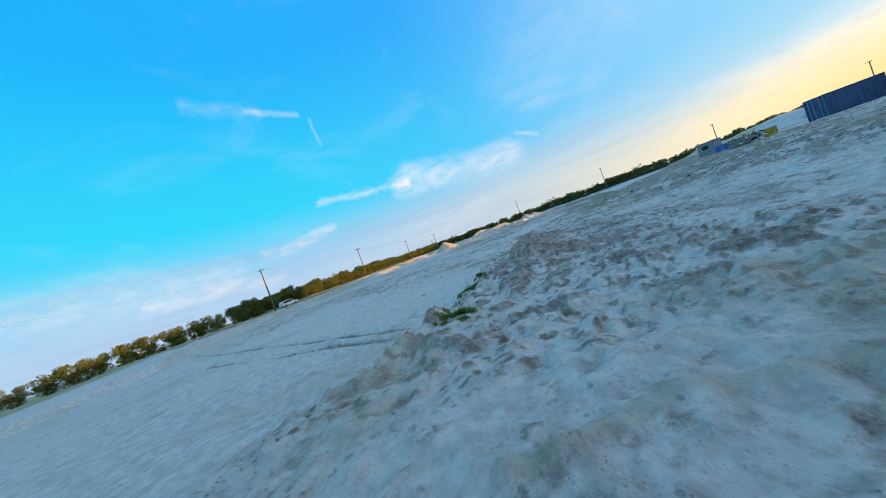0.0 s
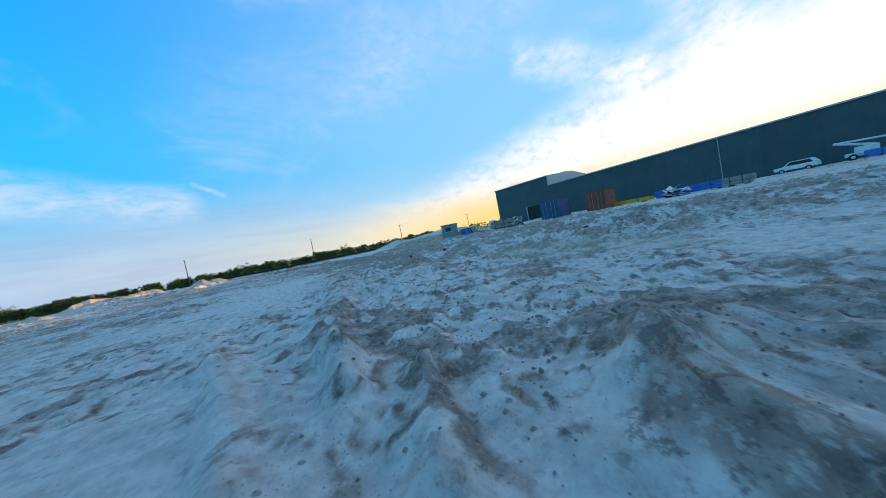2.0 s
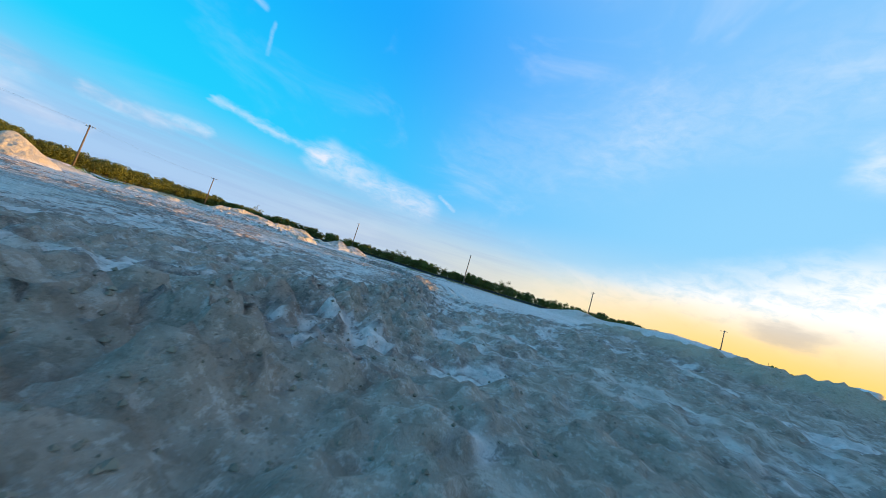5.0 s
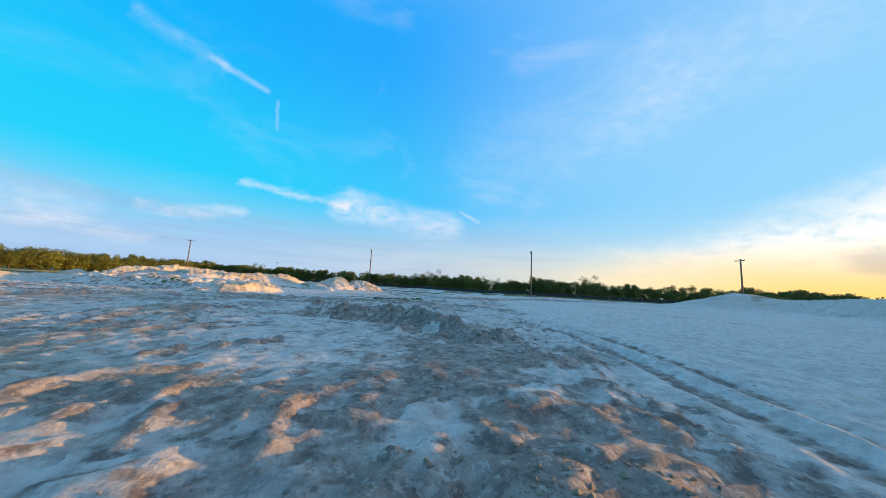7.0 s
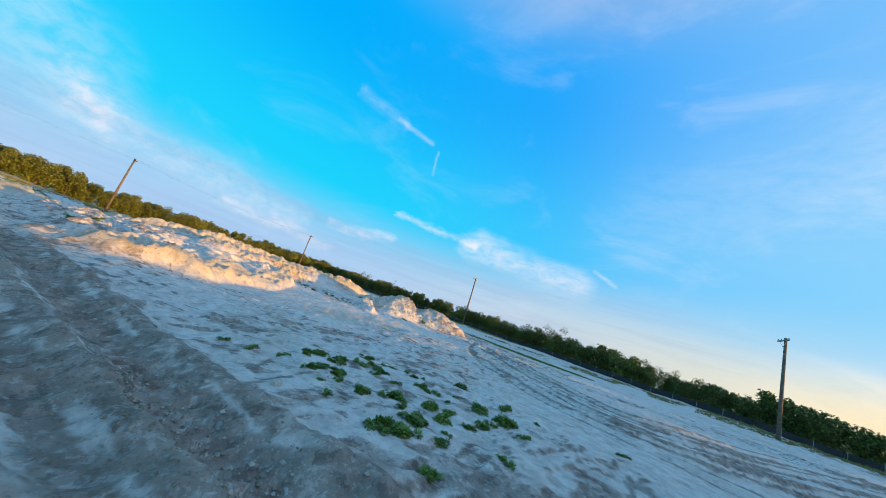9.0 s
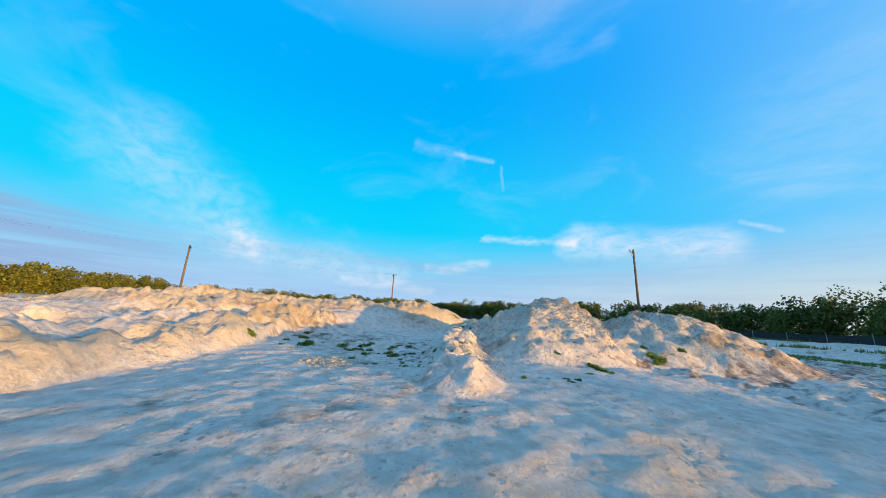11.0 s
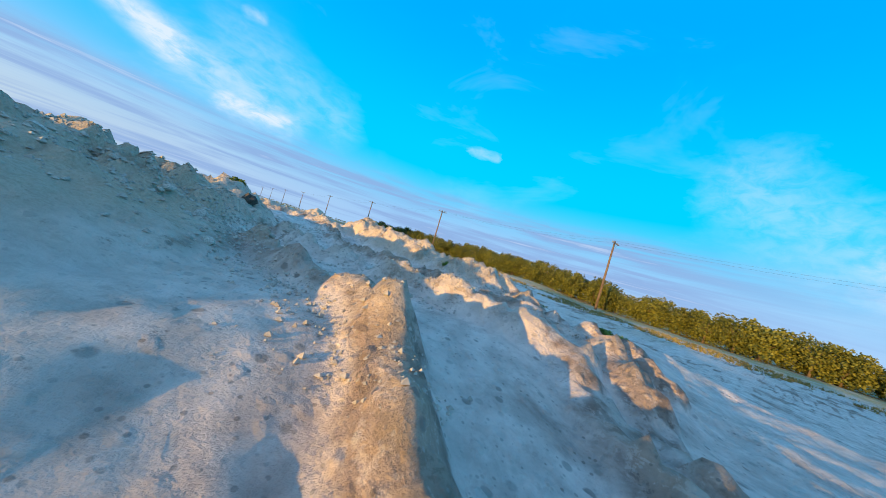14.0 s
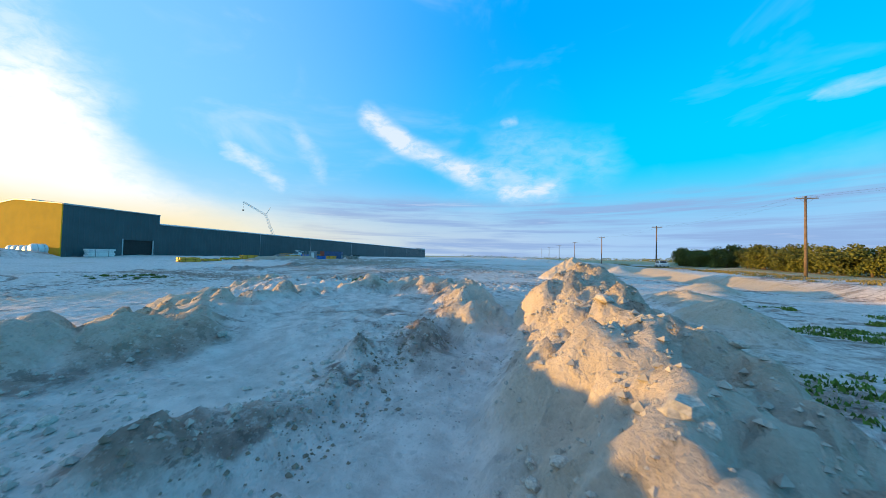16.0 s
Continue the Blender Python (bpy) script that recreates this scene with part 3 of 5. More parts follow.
def height_and_clay(x, y):
    """Level of the ground, how far it is bare grey clay, and how far dug-up brown subsoil, with the scarp's sunlit gold
    painted in.
    """
    wx, wy = x + 0.9 * fbm(x, y, 3.0, 3), y + 0.9 * fbm(x + 50, y + 50, 3.0, 3)
    kx, ky = x + 0.3 * fbm(x + 20, y, 2.4, 2), y + 0.3 * fbm(x, y + 80, 2.4, 2)
    crumb, wide = fbm(x, y, 1.3, 5, 0.6), fbm(x, y, 22.0, 3)
    tiny = fbm(x - 70, y + 35, 0.42, 3, 0.65)
    site = sm(x, -92, -74) * (1 - sm(x, 70, 130)) * (1 - sm(y, 66, 90)) * sm(y, -330, -200)
    z = -0.6 + 0.35 * wide * site
    # broken edge of the pale flat by the first stretch
    line = np.interp(y, [-100, -96.4, -94.4, -92.6, -89.7, -85, -80], [-18.0, -17.4, -17.3, -15.8, -15.4, -15.5, -16.2])
    first = (1 - sm(y, -78, -70)) * (1 - sm(x, -8, 0))
    z = z - 0.32 * first + 0.42 * sm(wx - line, -0.3, 0.3) * first
    # step up to the strip with the poles and trees
    edge = -70.0 - 0.05 * y + 2.0 * fbm(y, x * 0, 9.0, 3)
    z = z + 1.2 * (1 - sm(x, edge - 1.6, edge + 1.0)) * (1 - sm(y, 20, 40)) + 0.35 * (1 - sm(x, -90, -76))
    z = z + 0.5 * sm(y, 64, 82)
    # bank up to the yard, in uneven steps
    foot = -5.0 + 4.0 * sm(y, -52, -40) + 3.0 * sm(y, -40, -14)
    along = np.clip((wx + 1.6 * crumb + 1.2 * wide - foot) / 11.0, 0, 1)
    steps = along * 4
    bank = (np.floor(steps) + sm(steps - np.floor(steps), 0.35, 0.95)) / 4
    top = 0.85 * (1 - 0.7 * sm(y, -14, 2)) * sm(y, -320, -130)
    z = z + (0.5 * bank + 0.5 * along * along * (3 - 2 * along)) * top
    # bank of cut brown soil, and the shelf with the furrows beyond it
    cut = np.interp(y, [20, 25, 30, 36, 40.5, 44, 46], [-27.5, -25.0, -23.6, -26.2, -31.0, -36.0, -38.5])
    ledge = (1 - sm(wx - cut, -0.7, 0.5)) * sm(wy, 24.0, 27.0) * (1 - sm(wy, 44, 47)) * sm(wx, -52, -44) * np.clip(1.0 + 0.9 * crumb, 0.5, 1.5)
    z = z + 0.75 * ledge
    shelf = sm(wx, -51.0, -48.4) * (1 - sm(wx, -37.2, -34.4)) * sm(wy, 42, 47) * (1 - 0.35 * sm(wy, 56.2, 58.5)) * (1 - sm(wy, 60, 64))
    z = z + 1.2 * np.maximum(shelf, sm(wx, -50.5, -48.0) * (1 - sm(wx, -39, -36)) * sm(wy, 31, 37) * (1 - sm(wy, 46, 50)) * 0.95) * (1 - 0.5 * ledge)
    plateau = (1 - sm(wx - np.interp(y, [36, 41, 44, 46.4, 48.4, 51], [-43.4, -43.9, -43.6, -43.0, -42.3, -42.6]), 0.35, -0.35)) * (1 - sm(wx, -40, -37)) * sm(y, 37, 40) * (1 - sm(y, 47.5, 50))
    z = z + 0.26 * plateau
    z = z + 0.22 * sm(x, -40, -34) * (1 - sm(x, -24, -16)) * sm(y, 36, 42) * (1 - sm(y, 57, 62))
    heap = np.zeros_like(z)
    for hx, hy, rise, ra, rb, turn, sharp in HEAPS:
        near = np.hypot(x - hx, y - hy) < 1.3 * max(ra, rb) + 1.5
        if not near.any():
            continue
        c, s = math.cos(radians(turn)), math.sin(radians(turn))
        ex, ey = kx[near] - hx, ky[near] - hy
        u, v = (ex * c + ey * s) / ra, (-ex * s + ey * c) / rb
        lump = np.clip(1.08 - np.sqrt(u * u + v * v + 0.006), 0, None) ** sharp
        heap[near] = np.maximum(heap[near], rise * lump + min(rise, 0.6) * 0.1 * crumb[near] * np.clip(lump * 2, 0, 1))
    ridge, rut = np.zeros_like(z), np.zeros_like(z)
    lx, ly = kx, ky
    for x0, y0, x1, y1, rise, half in RIDGES:
        ux, uy = x1 - x0, y1 - y0
        size = math.hypot(ux, uy)
        near = np.hypot(x - (x0 + x1) / 2, y - (y0 + y1) / 2) < size / 2 + 3 * half + 1.5
        if not near.any():
            continue
        ex, ey = lx[near] - x0, ly[near] - y0
        t = np.clip((ex * ux + ey * uy) / (size * size), 0, 1)
        d = np.hypot(ex - t * ux, ey - t * uy) / half
        tent = np.clip(1.25 - d, 0, 1)
        tent = np.where(tent > 0.8, 0.8 + (tent - 0.8) * 0.5, tent)
        lumpy = tent * (0.3 * crumb[near] + 0.75 * tiny[near])
        if rise > 0:
            ridge[near] = np.maximum(ridge[near], rise * tent + min(rise, 0.34) * lumpy)
        else:
            rut[near] = np.minimum(rut[near], rise * (tent + lumpy))
    wheels = wheel_ruts(x, y)
    z = z + np.maximum(heap, ridge) + 0.4 * np.minimum(heap, ridge) * (x > -30) + rut + wheels
    # hole dug beside the middle stretch: its far side stands up as a lip
    lip_y = np.interp(x, [-9.6, -6.3, -4.7, -3.5, -2.3, -1.3, -0.3], [15.2, 15.4, 15.1, 14.1, 12.4, 11.2, 10.4]) + 0.35 * crumb
    within = sm(x, -11.0, -9.0) * (1 - sm(x, -1.4, -0.2))
    hole = sm(lip_y - y, -0.1, 0.5) * (1 - sm(lip_y - y, 1.8, 3.6)) * within
    z = z - 0.4 * hole
    # lumps and clods, rougher by the yard and the heaps, smooth on the open sand
    broken = sm(fbm(x + 300, y, 9.0, 3), -0.12, 0.22)
    dug = sm(x + 4 * wide - np.interp(y, [-100, -76, -66, -58, -50, -40], [7.0, 1.0, -4.0, -9.0, -10.0, -9.0]), -3, 3) * (1 - sm(y, -22, -8)) * sm(y, -100, -76) * (1 - sm(x, 12, 24))
    road = sm(x, 2.2, 3.6) * sm(y, -14, -6) * (1 - sm(y, 40, 52))
    floor_flat = np.clip(shelf * 1.2, 0, 1) * (1 - sm(ridge, 0.02, 0.12)) * (1 - sm(heap, 0.02, 0.12))
    broken = broken * (1 - 0.85 * road) * (1 - 0.8 * floor_flat)
    wheel_dirt = sm(y, 18.4, 19.6) * (1 - sm(y, 24.6, 26.0)) * (1 - sm(x, 2, 5)) * sm(x, -34, -26)
    tread = np.clip(-rut * 5 * (y < 30) * (y > -58) + sm(-wheels, 0.02, 0.09) + 0.9 * sm(np.abs(wheels), 0.03, 0.1) * (y > 23), 0, 1)
    rough = 0.16 + 0.4 * broken + 0.55 * dug + 0.6 * np.clip(ridge * 2, 0, 0.8) + 0.6 * sm(heap, 0.1, 0.6) + 0.3 * first * (x > line)
    small = fbm(x + 40, y - 20, 0.8, 3, 0.6)
    pale_flat = (1 - sm(x - line, -1.0, 0.2)) * (1 - sm(y, -80, -70))
    rough = rough * (1 - 0.75 * pale_flat) * (1 - 0.6 * sm(y, 22, 26) * (1 - sm(y, 34, 38)) * sm(x, -18, -14))
    # small ledges where the crust has broken
    track = sm(wx, -46, -45.2) * (1 - sm(wx, -44.6, -43.8)) * sm(y, 38, 42) * (1 - sm(y, 52, 56))
    crust = np.clip(0.4 + broken + dug, 0, 1) * (1 - pale_flat) * (1 - road) * (1 - 0.7 * sm(np.maximum(heap, ridge), 0.1, 0.5)) * (1 - sm(np.hypot(x, y), 110, 140)) * (1 - np.maximum(track, 0.8 * floor_flat))
    n = 6.5 * fbm(wx, wy * 0.8, 5.0, 5, 0.58)
    part_n = n - np.floor(n)
    z = z + 0.06 * crust * (np.floor(n) + sm(part_n, 0.84, 1.0) - n * 0.5)
    lip = sm(part_n, 0.72, 0.88) * crust
    z = z + site * rough * (0.08 * crumb + 0.08 * np.abs(small) + 0.07 * sm(small, 0.05, 0.2) + 0.1 * tiny + 0.09 * sm(tiny, 0.06, 0.16))
    z = z + (1 - site) * 0.4 * fbm(x, y, 30.0, 3)
    seam = np.exp(-((x - np.interp(y, [-40, -22, -8, 2, 8, 15], [-2.0, 0.5, 0.8, 0.6, -1.2, -5.0])) / 2.3) ** 2) * sm(y, -44, -34) * (1 - sm(y, 15, 20))
    # sunlit gold on the step by the poles, painted through the brown tint
    scarp = sm(x, edge - 2.2, edge - 1.0) * (1 - sm(x, edge + 1.0, edge + 3.0)) * sm(y, -50, -42) * (1 - sm(y, 10, 20))
    late = sm(y, 28, 36) * (1 - sm(wx, -37, -34)) * sm(x, -70, -55)
    open_clay = 0.22 * sm(wx, -34, -20) * sm(y, -30, -16) * (1 - sm(y, 16, 24)) * (1 - sm(x, 2.0, 3.6)) + 0.22 * late
    open_clay = open_clay + 0.2 * sm(wx, -17, -14.5) * sm(y, -88, -82) * (1 - sm(y, -68, -62)) + 0.15 * first * sm(wx - line, 0, 3)
    open_clay = open_clay + 0.25 * sm(x, -60, -30) * (1 - sm(wx, -22, -16)) * sm(y, -70, -50) * (1 - sm(y, 14, 24))
    clay = np.clip(0.62 * dug * sm(crumb + wide, -0.5, 0.05) + 0.6 * lip + open_clay + 0.95 * sm(ridge, 0.1, 0.35) * (x > -20) * (y < 22) * sm(crumb, -0.5, 0.1) * (1 - 0.6 * (y < -60)) + 0.45 * broken * sm(small + crumb, 0.0, 0.4)
                   + 0.75 * seam * sm(crumb + wide, -0.35, 0.1) + 0.8 * tread * (y > -50) + 0.3 * wheel_dirt * sm(crumb + 0.5 * small, -0.4, 0.1) + 0.35 * (x < -36) * (y > 30) * sm(ridge, 0.05, 0.2) * (1 - sm(ridge, 0.25, 0.4)) * sm(crumb, -0.15, 0.15)
                   + 0.55 * sm(heap, 0.05, 0.3) * (x > -20) * (y < 20) * sm(crumb, -0.3, 0.15) + 1.1 * sm(hole, 0.15, 0.5) * sm(crumb + small, -0.7, -0.2), 0, 1)
    clay = clay * site * (1 - 0.9 * pale_flat) * (1 - 0.8 * np.maximum(track, floor_flat)) + 0.55 * tread * (y < -50)
    brown = 0.35 * dug * sm(crumb + wide, -0.3, 0.2) + 0.12 * wheel_dirt + 0.9 * sm(heap, 0.05, 0.5) * (x < -30) * (y > 0) + 0.35 * sm(heap, 0.05, 0.5) * (x > -30) * (y > 40) + scarp + 0.7 * sm(ridge, 0.1, 0.4) * (x < -36) + 0.8 * sm(ridge, 0.1, 0.6) * (x > 8)
    brown = brown + 0.45 * (1 - sm(x, -50, -36)) * sm(y, -110, -90) * (1 - sm(y, -10, 6)) * sm(x, -76, -70) * sm(crumb + wide, -0.4, 0.2)
    brown = brown + 0.75 * np.exp(-((x + 36.4) / 3.0) ** 2 - ((y - 54.6) / 2.6) ** 2) * sm(crumb, -0.6, 0.1)
    brown = brown + 0.9 * ledge * sm(wx - cut, -4.0, -1.0) + 0.6 * (ridge > 0.03) * (x > -13) * (x < -6) * (y < -93)
    return z, np.clip(clay, 0, 1), np.clip(brown, 0, 1)


def spaced(lo, hi, step, far, grow):
    v = list(np.arange(lo, hi, step))
    s, a = step, hi
    up = []
    while a < far:
        up.append(a)
        s *= grow
        a += s
    s, a = step, lo
    down = []
    while a > -far:
        s *= grow
        a -= s
        down.append(a)
    return np.array(down[::-1] + v + up)


def build_ground():
    xs = spaced(-52.0, 10.0, 0.115, 3400.0, 1.08)
    ys = spaced(-102.0, 68.0, 0.115, 3400.0, 1.08)
    gx, gy = np.meshgrid(xs, ys)
    gz, clay, tan = height_and_clay(gx, gy)
    nx, ny = len(xs), len(ys)
    me = bpy.data.meshes.new("ground")
    co = np.stack([gx, gy, gz], -1).reshape(-1, 3).astype(np.float32)
    i = np.arange((nx - 1) * (ny - 1))
    a = (i // (nx - 1)) * nx + i % (nx - 1)
    quads = np.stack([a, a + 1, a + nx + 1, a + nx], -1).astype(np.int32)
    me.vertices.add(len(co))
    me.vertices.foreach_set("co", co.ravel())
    me.loops.add(quads.size)
    me.loops.foreach_set("vertex_index", quads.ravel())
    me.polygons.add(len(quads))
    me.polygons.foreach_set("loop_start", np.arange(0, quads.size, 4, dtype=np.int32))
    me.polygons.foreach_set("use_smooth", np.ones(len(quads), bool))
    me.update(calc_edges=True)
    soil = me.attributes.new("clay", "FLOAT", "POINT")
    soil.data.foreach_set("value", clay.astype(np.float32).ravel())
    dug_up = me.attributes.new("subsoil", "FLOAT", "POINT")
    dug_up.data.foreach_set("value", tan.astype(np.float32).ravel())
    me.materials.append(SAND)
    return xs, ys, gz, tagged(new("ground", me), "pale sand and grey clay, dug over, with tyre tracks and heaps", "ground", kind="structure")


GX, GY, GZ, ground = build_ground()


def level(x, y):
    """The ground's level, between its points."""
    i, j = int(np.clip(np.searchsorted(GX, x) - 1, 0, len(GX) - 2)), int(np.clip(np.searchsorted(GY, y) - 1, 0, len(GY) - 2))
    u, v = (x - GX[i]) / (GX[i + 1] - GX[i]), (y - GY[j]) / (GY[j + 1] - GY[j])
    return float((GZ[j, i] * (1 - u) + GZ[j, i + 1] * u) * (1 - v) + (GZ[j + 1, i] * (1 - u) + GZ[j + 1, i + 1] * u) * v)

# ---- building blocks ----


def part(name, bm, mat, parent=None, label="", smooth=False):
    me = bpy.data.meshes.new(name)
    bm.to_mesh(me)
    bm.free()
    me.materials.append(mat)
    if smooth:
        me.polygons.foreach_set("use_smooth", np.ones(len(me.polygons), bool))
    ob = new(name, me)
    if parent:
        ob.parent = parent
    if label:
        ob["label"] = label
    return ob


def thing(name, at, label, category, group="", turn=0.0, kind=""):
    ob = new(name)
    ob.matrix_world = pose(*at, 0, 0, turn)
    ob.empty_display_size = 0.2
    return tagged(ob, label, category, group, kind)


def box(x0, y0, z0, x1, y1, z1, bevel=0.0, bm=None):
    bm = bm or bmesh.new()
    made = bmesh.ops.create_cube(bm, size=1.0)["verts"]
    for v in made:
        v.co = Vector(((x0 + x1) / 2 + v.co.x * (x1 - x0), (y0 + y1) / 2 + v.co.y * (y1 - y0), (z0 + z1) / 2 + v.co.z * (z1 - z0)))
    if bevel:
        edges = list({e for v in made for e in v.link_edges})
        bmesh.ops.bevel(bm, geom=edges, offset=bevel, segments=2, affect="EDGES", profile=0.6)
    return bm


def rod(p, q, r0, r1=None, sides=8, bm=None):
    bm = bm or bmesh.new()
    p, q = Vector(p), Vector(q)
    r1 = r0 if r1 is None else r1
    d = q - p
    made = bmesh.ops.create_cone(bm, cap_ends=True, segments=sides, radius1=r0, radius2=r1, depth=d.length)["verts"]
    m = Matrix.Translation((p + q) / 2) @ d.to_track_quat("Z", "Y").to_matrix().to_4x4()
    bmesh.ops.transform(bm, matrix=m, verts=made)
    return bm


def prism(outline, y0, y1, bm=None):
    """An outline in x and z, drawn out along y."""
    bm = bm or bmesh.new()
    a = [bm.verts.new((x, y0, z)) for x, z in outline]
    b = [bm.verts.new((x, y1, z)) for x, z in outline]
    bm.faces.new(a)
    bm.faces.new(b[::-1])
    for i in range(len(a)):
        j = (i + 1) % len(a)
        bm.faces.new((a[j], a[i], b[i], b[j]))
    bmesh.ops.recalc_face_normals(bm, faces=bm.faces)
    return bm


def rough_stone(seed, flat_z=0.7):
    r = random.Random(seed)
    bm = bmesh.new()
    bmesh.ops.create_icosphere(bm, subdivisions=2, radius=0.5)
    for v in bm.verts:
        k = 1 + 0.45 * noise.noise(v.co * 3 + Vector((seed * 3.1, 0, 0))) + r.uniform(-0.05, 0.05)
        v.co = Vector((v.co.x * k * 1.1, v.co.y * k, v.co.z * k * flat_z))
    return bm


# ---- poles and wires ----
POLES = [(-89.3, 81.7, 11.2), (-86.5, 38.1, 10.7), (-83.9, -4.6, 12.0), (-81.7, -46.6, 12.1), (-77.9, -89.5, 12.1), (-74.7, -136.0, 12.2), (-71.5, -182.0, 12.2), (-68.3, -228.0, 12.2), (-65.0, -274.0, 12.2), (-32.3, 87.0, 11.3), (13.3, 70.4, 10.7), (58.6, 69.7, 10.7), (104.0, 66.0, 11.0), (-150, 210, 12.0)]


def make_pole(x, y, top, turn):
    z0 = level(x, y) - 0.05
    t = thing("utility_pole", (x, y, z0), "tall weathered wooden utility pole with one crossarm, standing by the trees", "utility pole", "poles along the site's edge", turn)
    h = top - z0
    bm = bmesh.new()
    rod((0, 0, -0.6), (0, 0, h), 0.2, 0.13, 10, bm)
    part("shaft", bm, WOOD, t, smooth=True)
    part("crossarm", box(-1.25, 0.12, h - 0.42, 1.25, 0.24, h - 0.28, 0.01), GREY_WOOD, t)
    for sx in (-1, 1):
        part("brace", rod((0, 0.19, h - 1.1), (sx * 0.75, 0.19, h - 0.42), 0.02, None, 6), STEEL, t)
    for sx in (-1.1, -0.45, 0.45, 1.1):
        bm = rod((sx, 0.18, h - 0.28), (sx, 0.18, h - 0.2), 0.02, 0.02, 6)
        rod((sx, 0.18, h - 0.2), (sx, 0.18, h - 0.1), 0.06, 0.035, 8, bm)
        part("insulator", bm, CERAMIC, t)
    return t


for px, py, pz in POLES:
    make_pole(px, py, pz, 90 if px > -60 and py > 60 else 0)


def sagging(p, q, sag, r=0.006):
    cu = bpy.data.curves.new("wire", "CURVE")
    cu.dimensions, cu.bevel_depth, cu.bevel_resolution = "3D", r, 0
    sp = cu.splines.new("POLY")
    sp.points.add(14)
    for i in range(15):
        s = i / 14
        w = Vector(p).lerp(Vector(q), s)
        sp.points[i].co = (w.x, w.y, w.z - sag * 4 * s * (1 - s), 1)
    cu.materials.append(WIRE)
    return cu


line = thing("overhead_wire", (-98, 0, 11.4), "thin dark electric wires sagging from pole to pole", "wire")
row = sorted([p for p in POLES if p[0] < -60 and p[1] < 90], key=lambda p: p[1])
for p, q in zip(row, row[1:]):
    for off in (-1.1, 1.1):
        ob = new("strand", sagging((p[0] + off, p[1], p[2] - 0.1), (q[0] + off, q[1], q[2] - 0.1), 0.9))
        ob.parent = line
        ob.matrix_parent_inverse = line.matrix_world.inverted()

# ---- the long steel hall ----
HALL = (64.9, 3.3)
HALL_TURN = -3.3
hall = thing("steel_hall", (HALL[0], HALL[1], -0.2), "very long dark steel-clad industrial hall with a taller end bay", "industrial building", turn=-HALL_TURN)
HI, LO, WID, HIL, LEN = 13.3, 10.35, 34.0, 20.8, 340.0
Z0 = -0.8


def panel(y0, y1, z1, ribs=6):
    """A sheet of ribbed wall cladding in the plane x = 0, facing -x."""
    pts = []
    n = max(2, int(abs(y1 - y0) / 1.0))
    step = (y1 - y0) / n
    for i in range(n):
        a = y0 + i * step
        pts += [(0.0, a), (0.0, a + step * 0.7), (-0.05, a + step * 0.76), (-0.05, a + step * 0.94)]
    pts.append((0.0, y1))
    bm = bmesh.new()
    lo_v = [bm.verts.new((x, y, Z0)) for x, y in pts]
    hi_v = [bm.verts.new((x, y, z1)) for x, y in pts]
    for i in range(len(pts) - 1):
        bm.faces.new((lo_v[i], lo_v[i + 1], hi_v[i + 1], hi_v[i]))
    return bm


door_y = (-19.2, -12.0)
for a, b in ((0, door_y[1]), (door_y[0], -HIL)):
    part("wall_panel", panel(a, b, HI), CLAD, hall)
lintel = panel(door_y[1], door_y[0], HI)
for v in lintel.verts:
    if v.co.z < 0:
        v.co.z = 4.9
part("wall_panel", lintel, CLAD, hall)
# closed near-black block stands for the shade inside the doorway
part("doorway_recess", prism([(0.3, Z0), (9.0, Z0), (9.0, 4.9), (0.3, 4.9)], door_y[0], door_y[1]), INSIDE, hall, "open loading doorway, its inner shade a dark block")
part("door_jamb", box(-0.08, door_y[1], Z0, 0.12, door_y[1] + 0.25, 5.1), TRIM, hall)
part("door_jamb", box(-0.08, door_y[0] - 0.25, Z0, 0.12, door_y[0], 5.1), TRIM, hall)
bay = 7.5
k = -HIL
while k > -LEN:
    part("wall_panel", panel(k, max(k - bay, -LEN), LO), CLAD, hall)
    k -= bay
part("gable_wall", prism([(0.02, Z0), (WID, Z0), (WID, HI - 0.9), (WID / 2, HI + 1.25), (0.02, HI)], 0.0, 0.2), GABLE, hall, "gable wall with the low sun's yellow put into its colour")
part("back_wall", box(WID - 0.2, -LEN, Z0, WID, 0, LO - 0.3), CLAD, hall)
part("far_gable", prism([(0.02, Z0), (WID, Z0), (WID, LO), (WID / 2, LO + 1.6), (0.02, LO)], -LEN - 0.2, -LEN), CLAD, hall)
part("high_roof", prism([(-0.25, HI), (WID / 2, HI + 1.35), (WID + 0.25, HI - 0.8), (WID + 0.25, HI - 0.95), (WID / 2, HI + 1.2), (-0.25, HI - 0.12)], -HIL, 0.35), ROOF, hall)
part("step_gable", prism([(0.0, LO), (WID, LO), (WID, HI - 0.9), (WID / 2, HI + 1.2), (0.0, HI - 0.12)], -HIL - 0.15, -HIL), TRIM, hall, "pale gable where the roof steps down")
part("low_roof", prism([(-0.25, LO), (WID / 2, LO + 1.5), (WID + 0.25, LO), (WID + 0.25, LO - 0.15), (WID / 2, LO + 1.35), (-0.25, LO - 0.12)], -LEN, -HIL - 0.15), ROOF, hall)
part("ridge_vent", box(WID / 2 - 0.8, -HIL + 2, HI + 1.2, WID / 2 + 0.8, -2.0, HI + 1.75, 0.05), TRIM, hall)
part("eaves_gutter", box(-0.4, -LEN, LO - 0.28, -0.25, -HIL, LO - 0.05), TRIM, hall)
part("eaves_gutter", box(-0.4, -HIL, HI - 0.28, -0.25, 0.2, HI - 0.05), TRIM, hall)
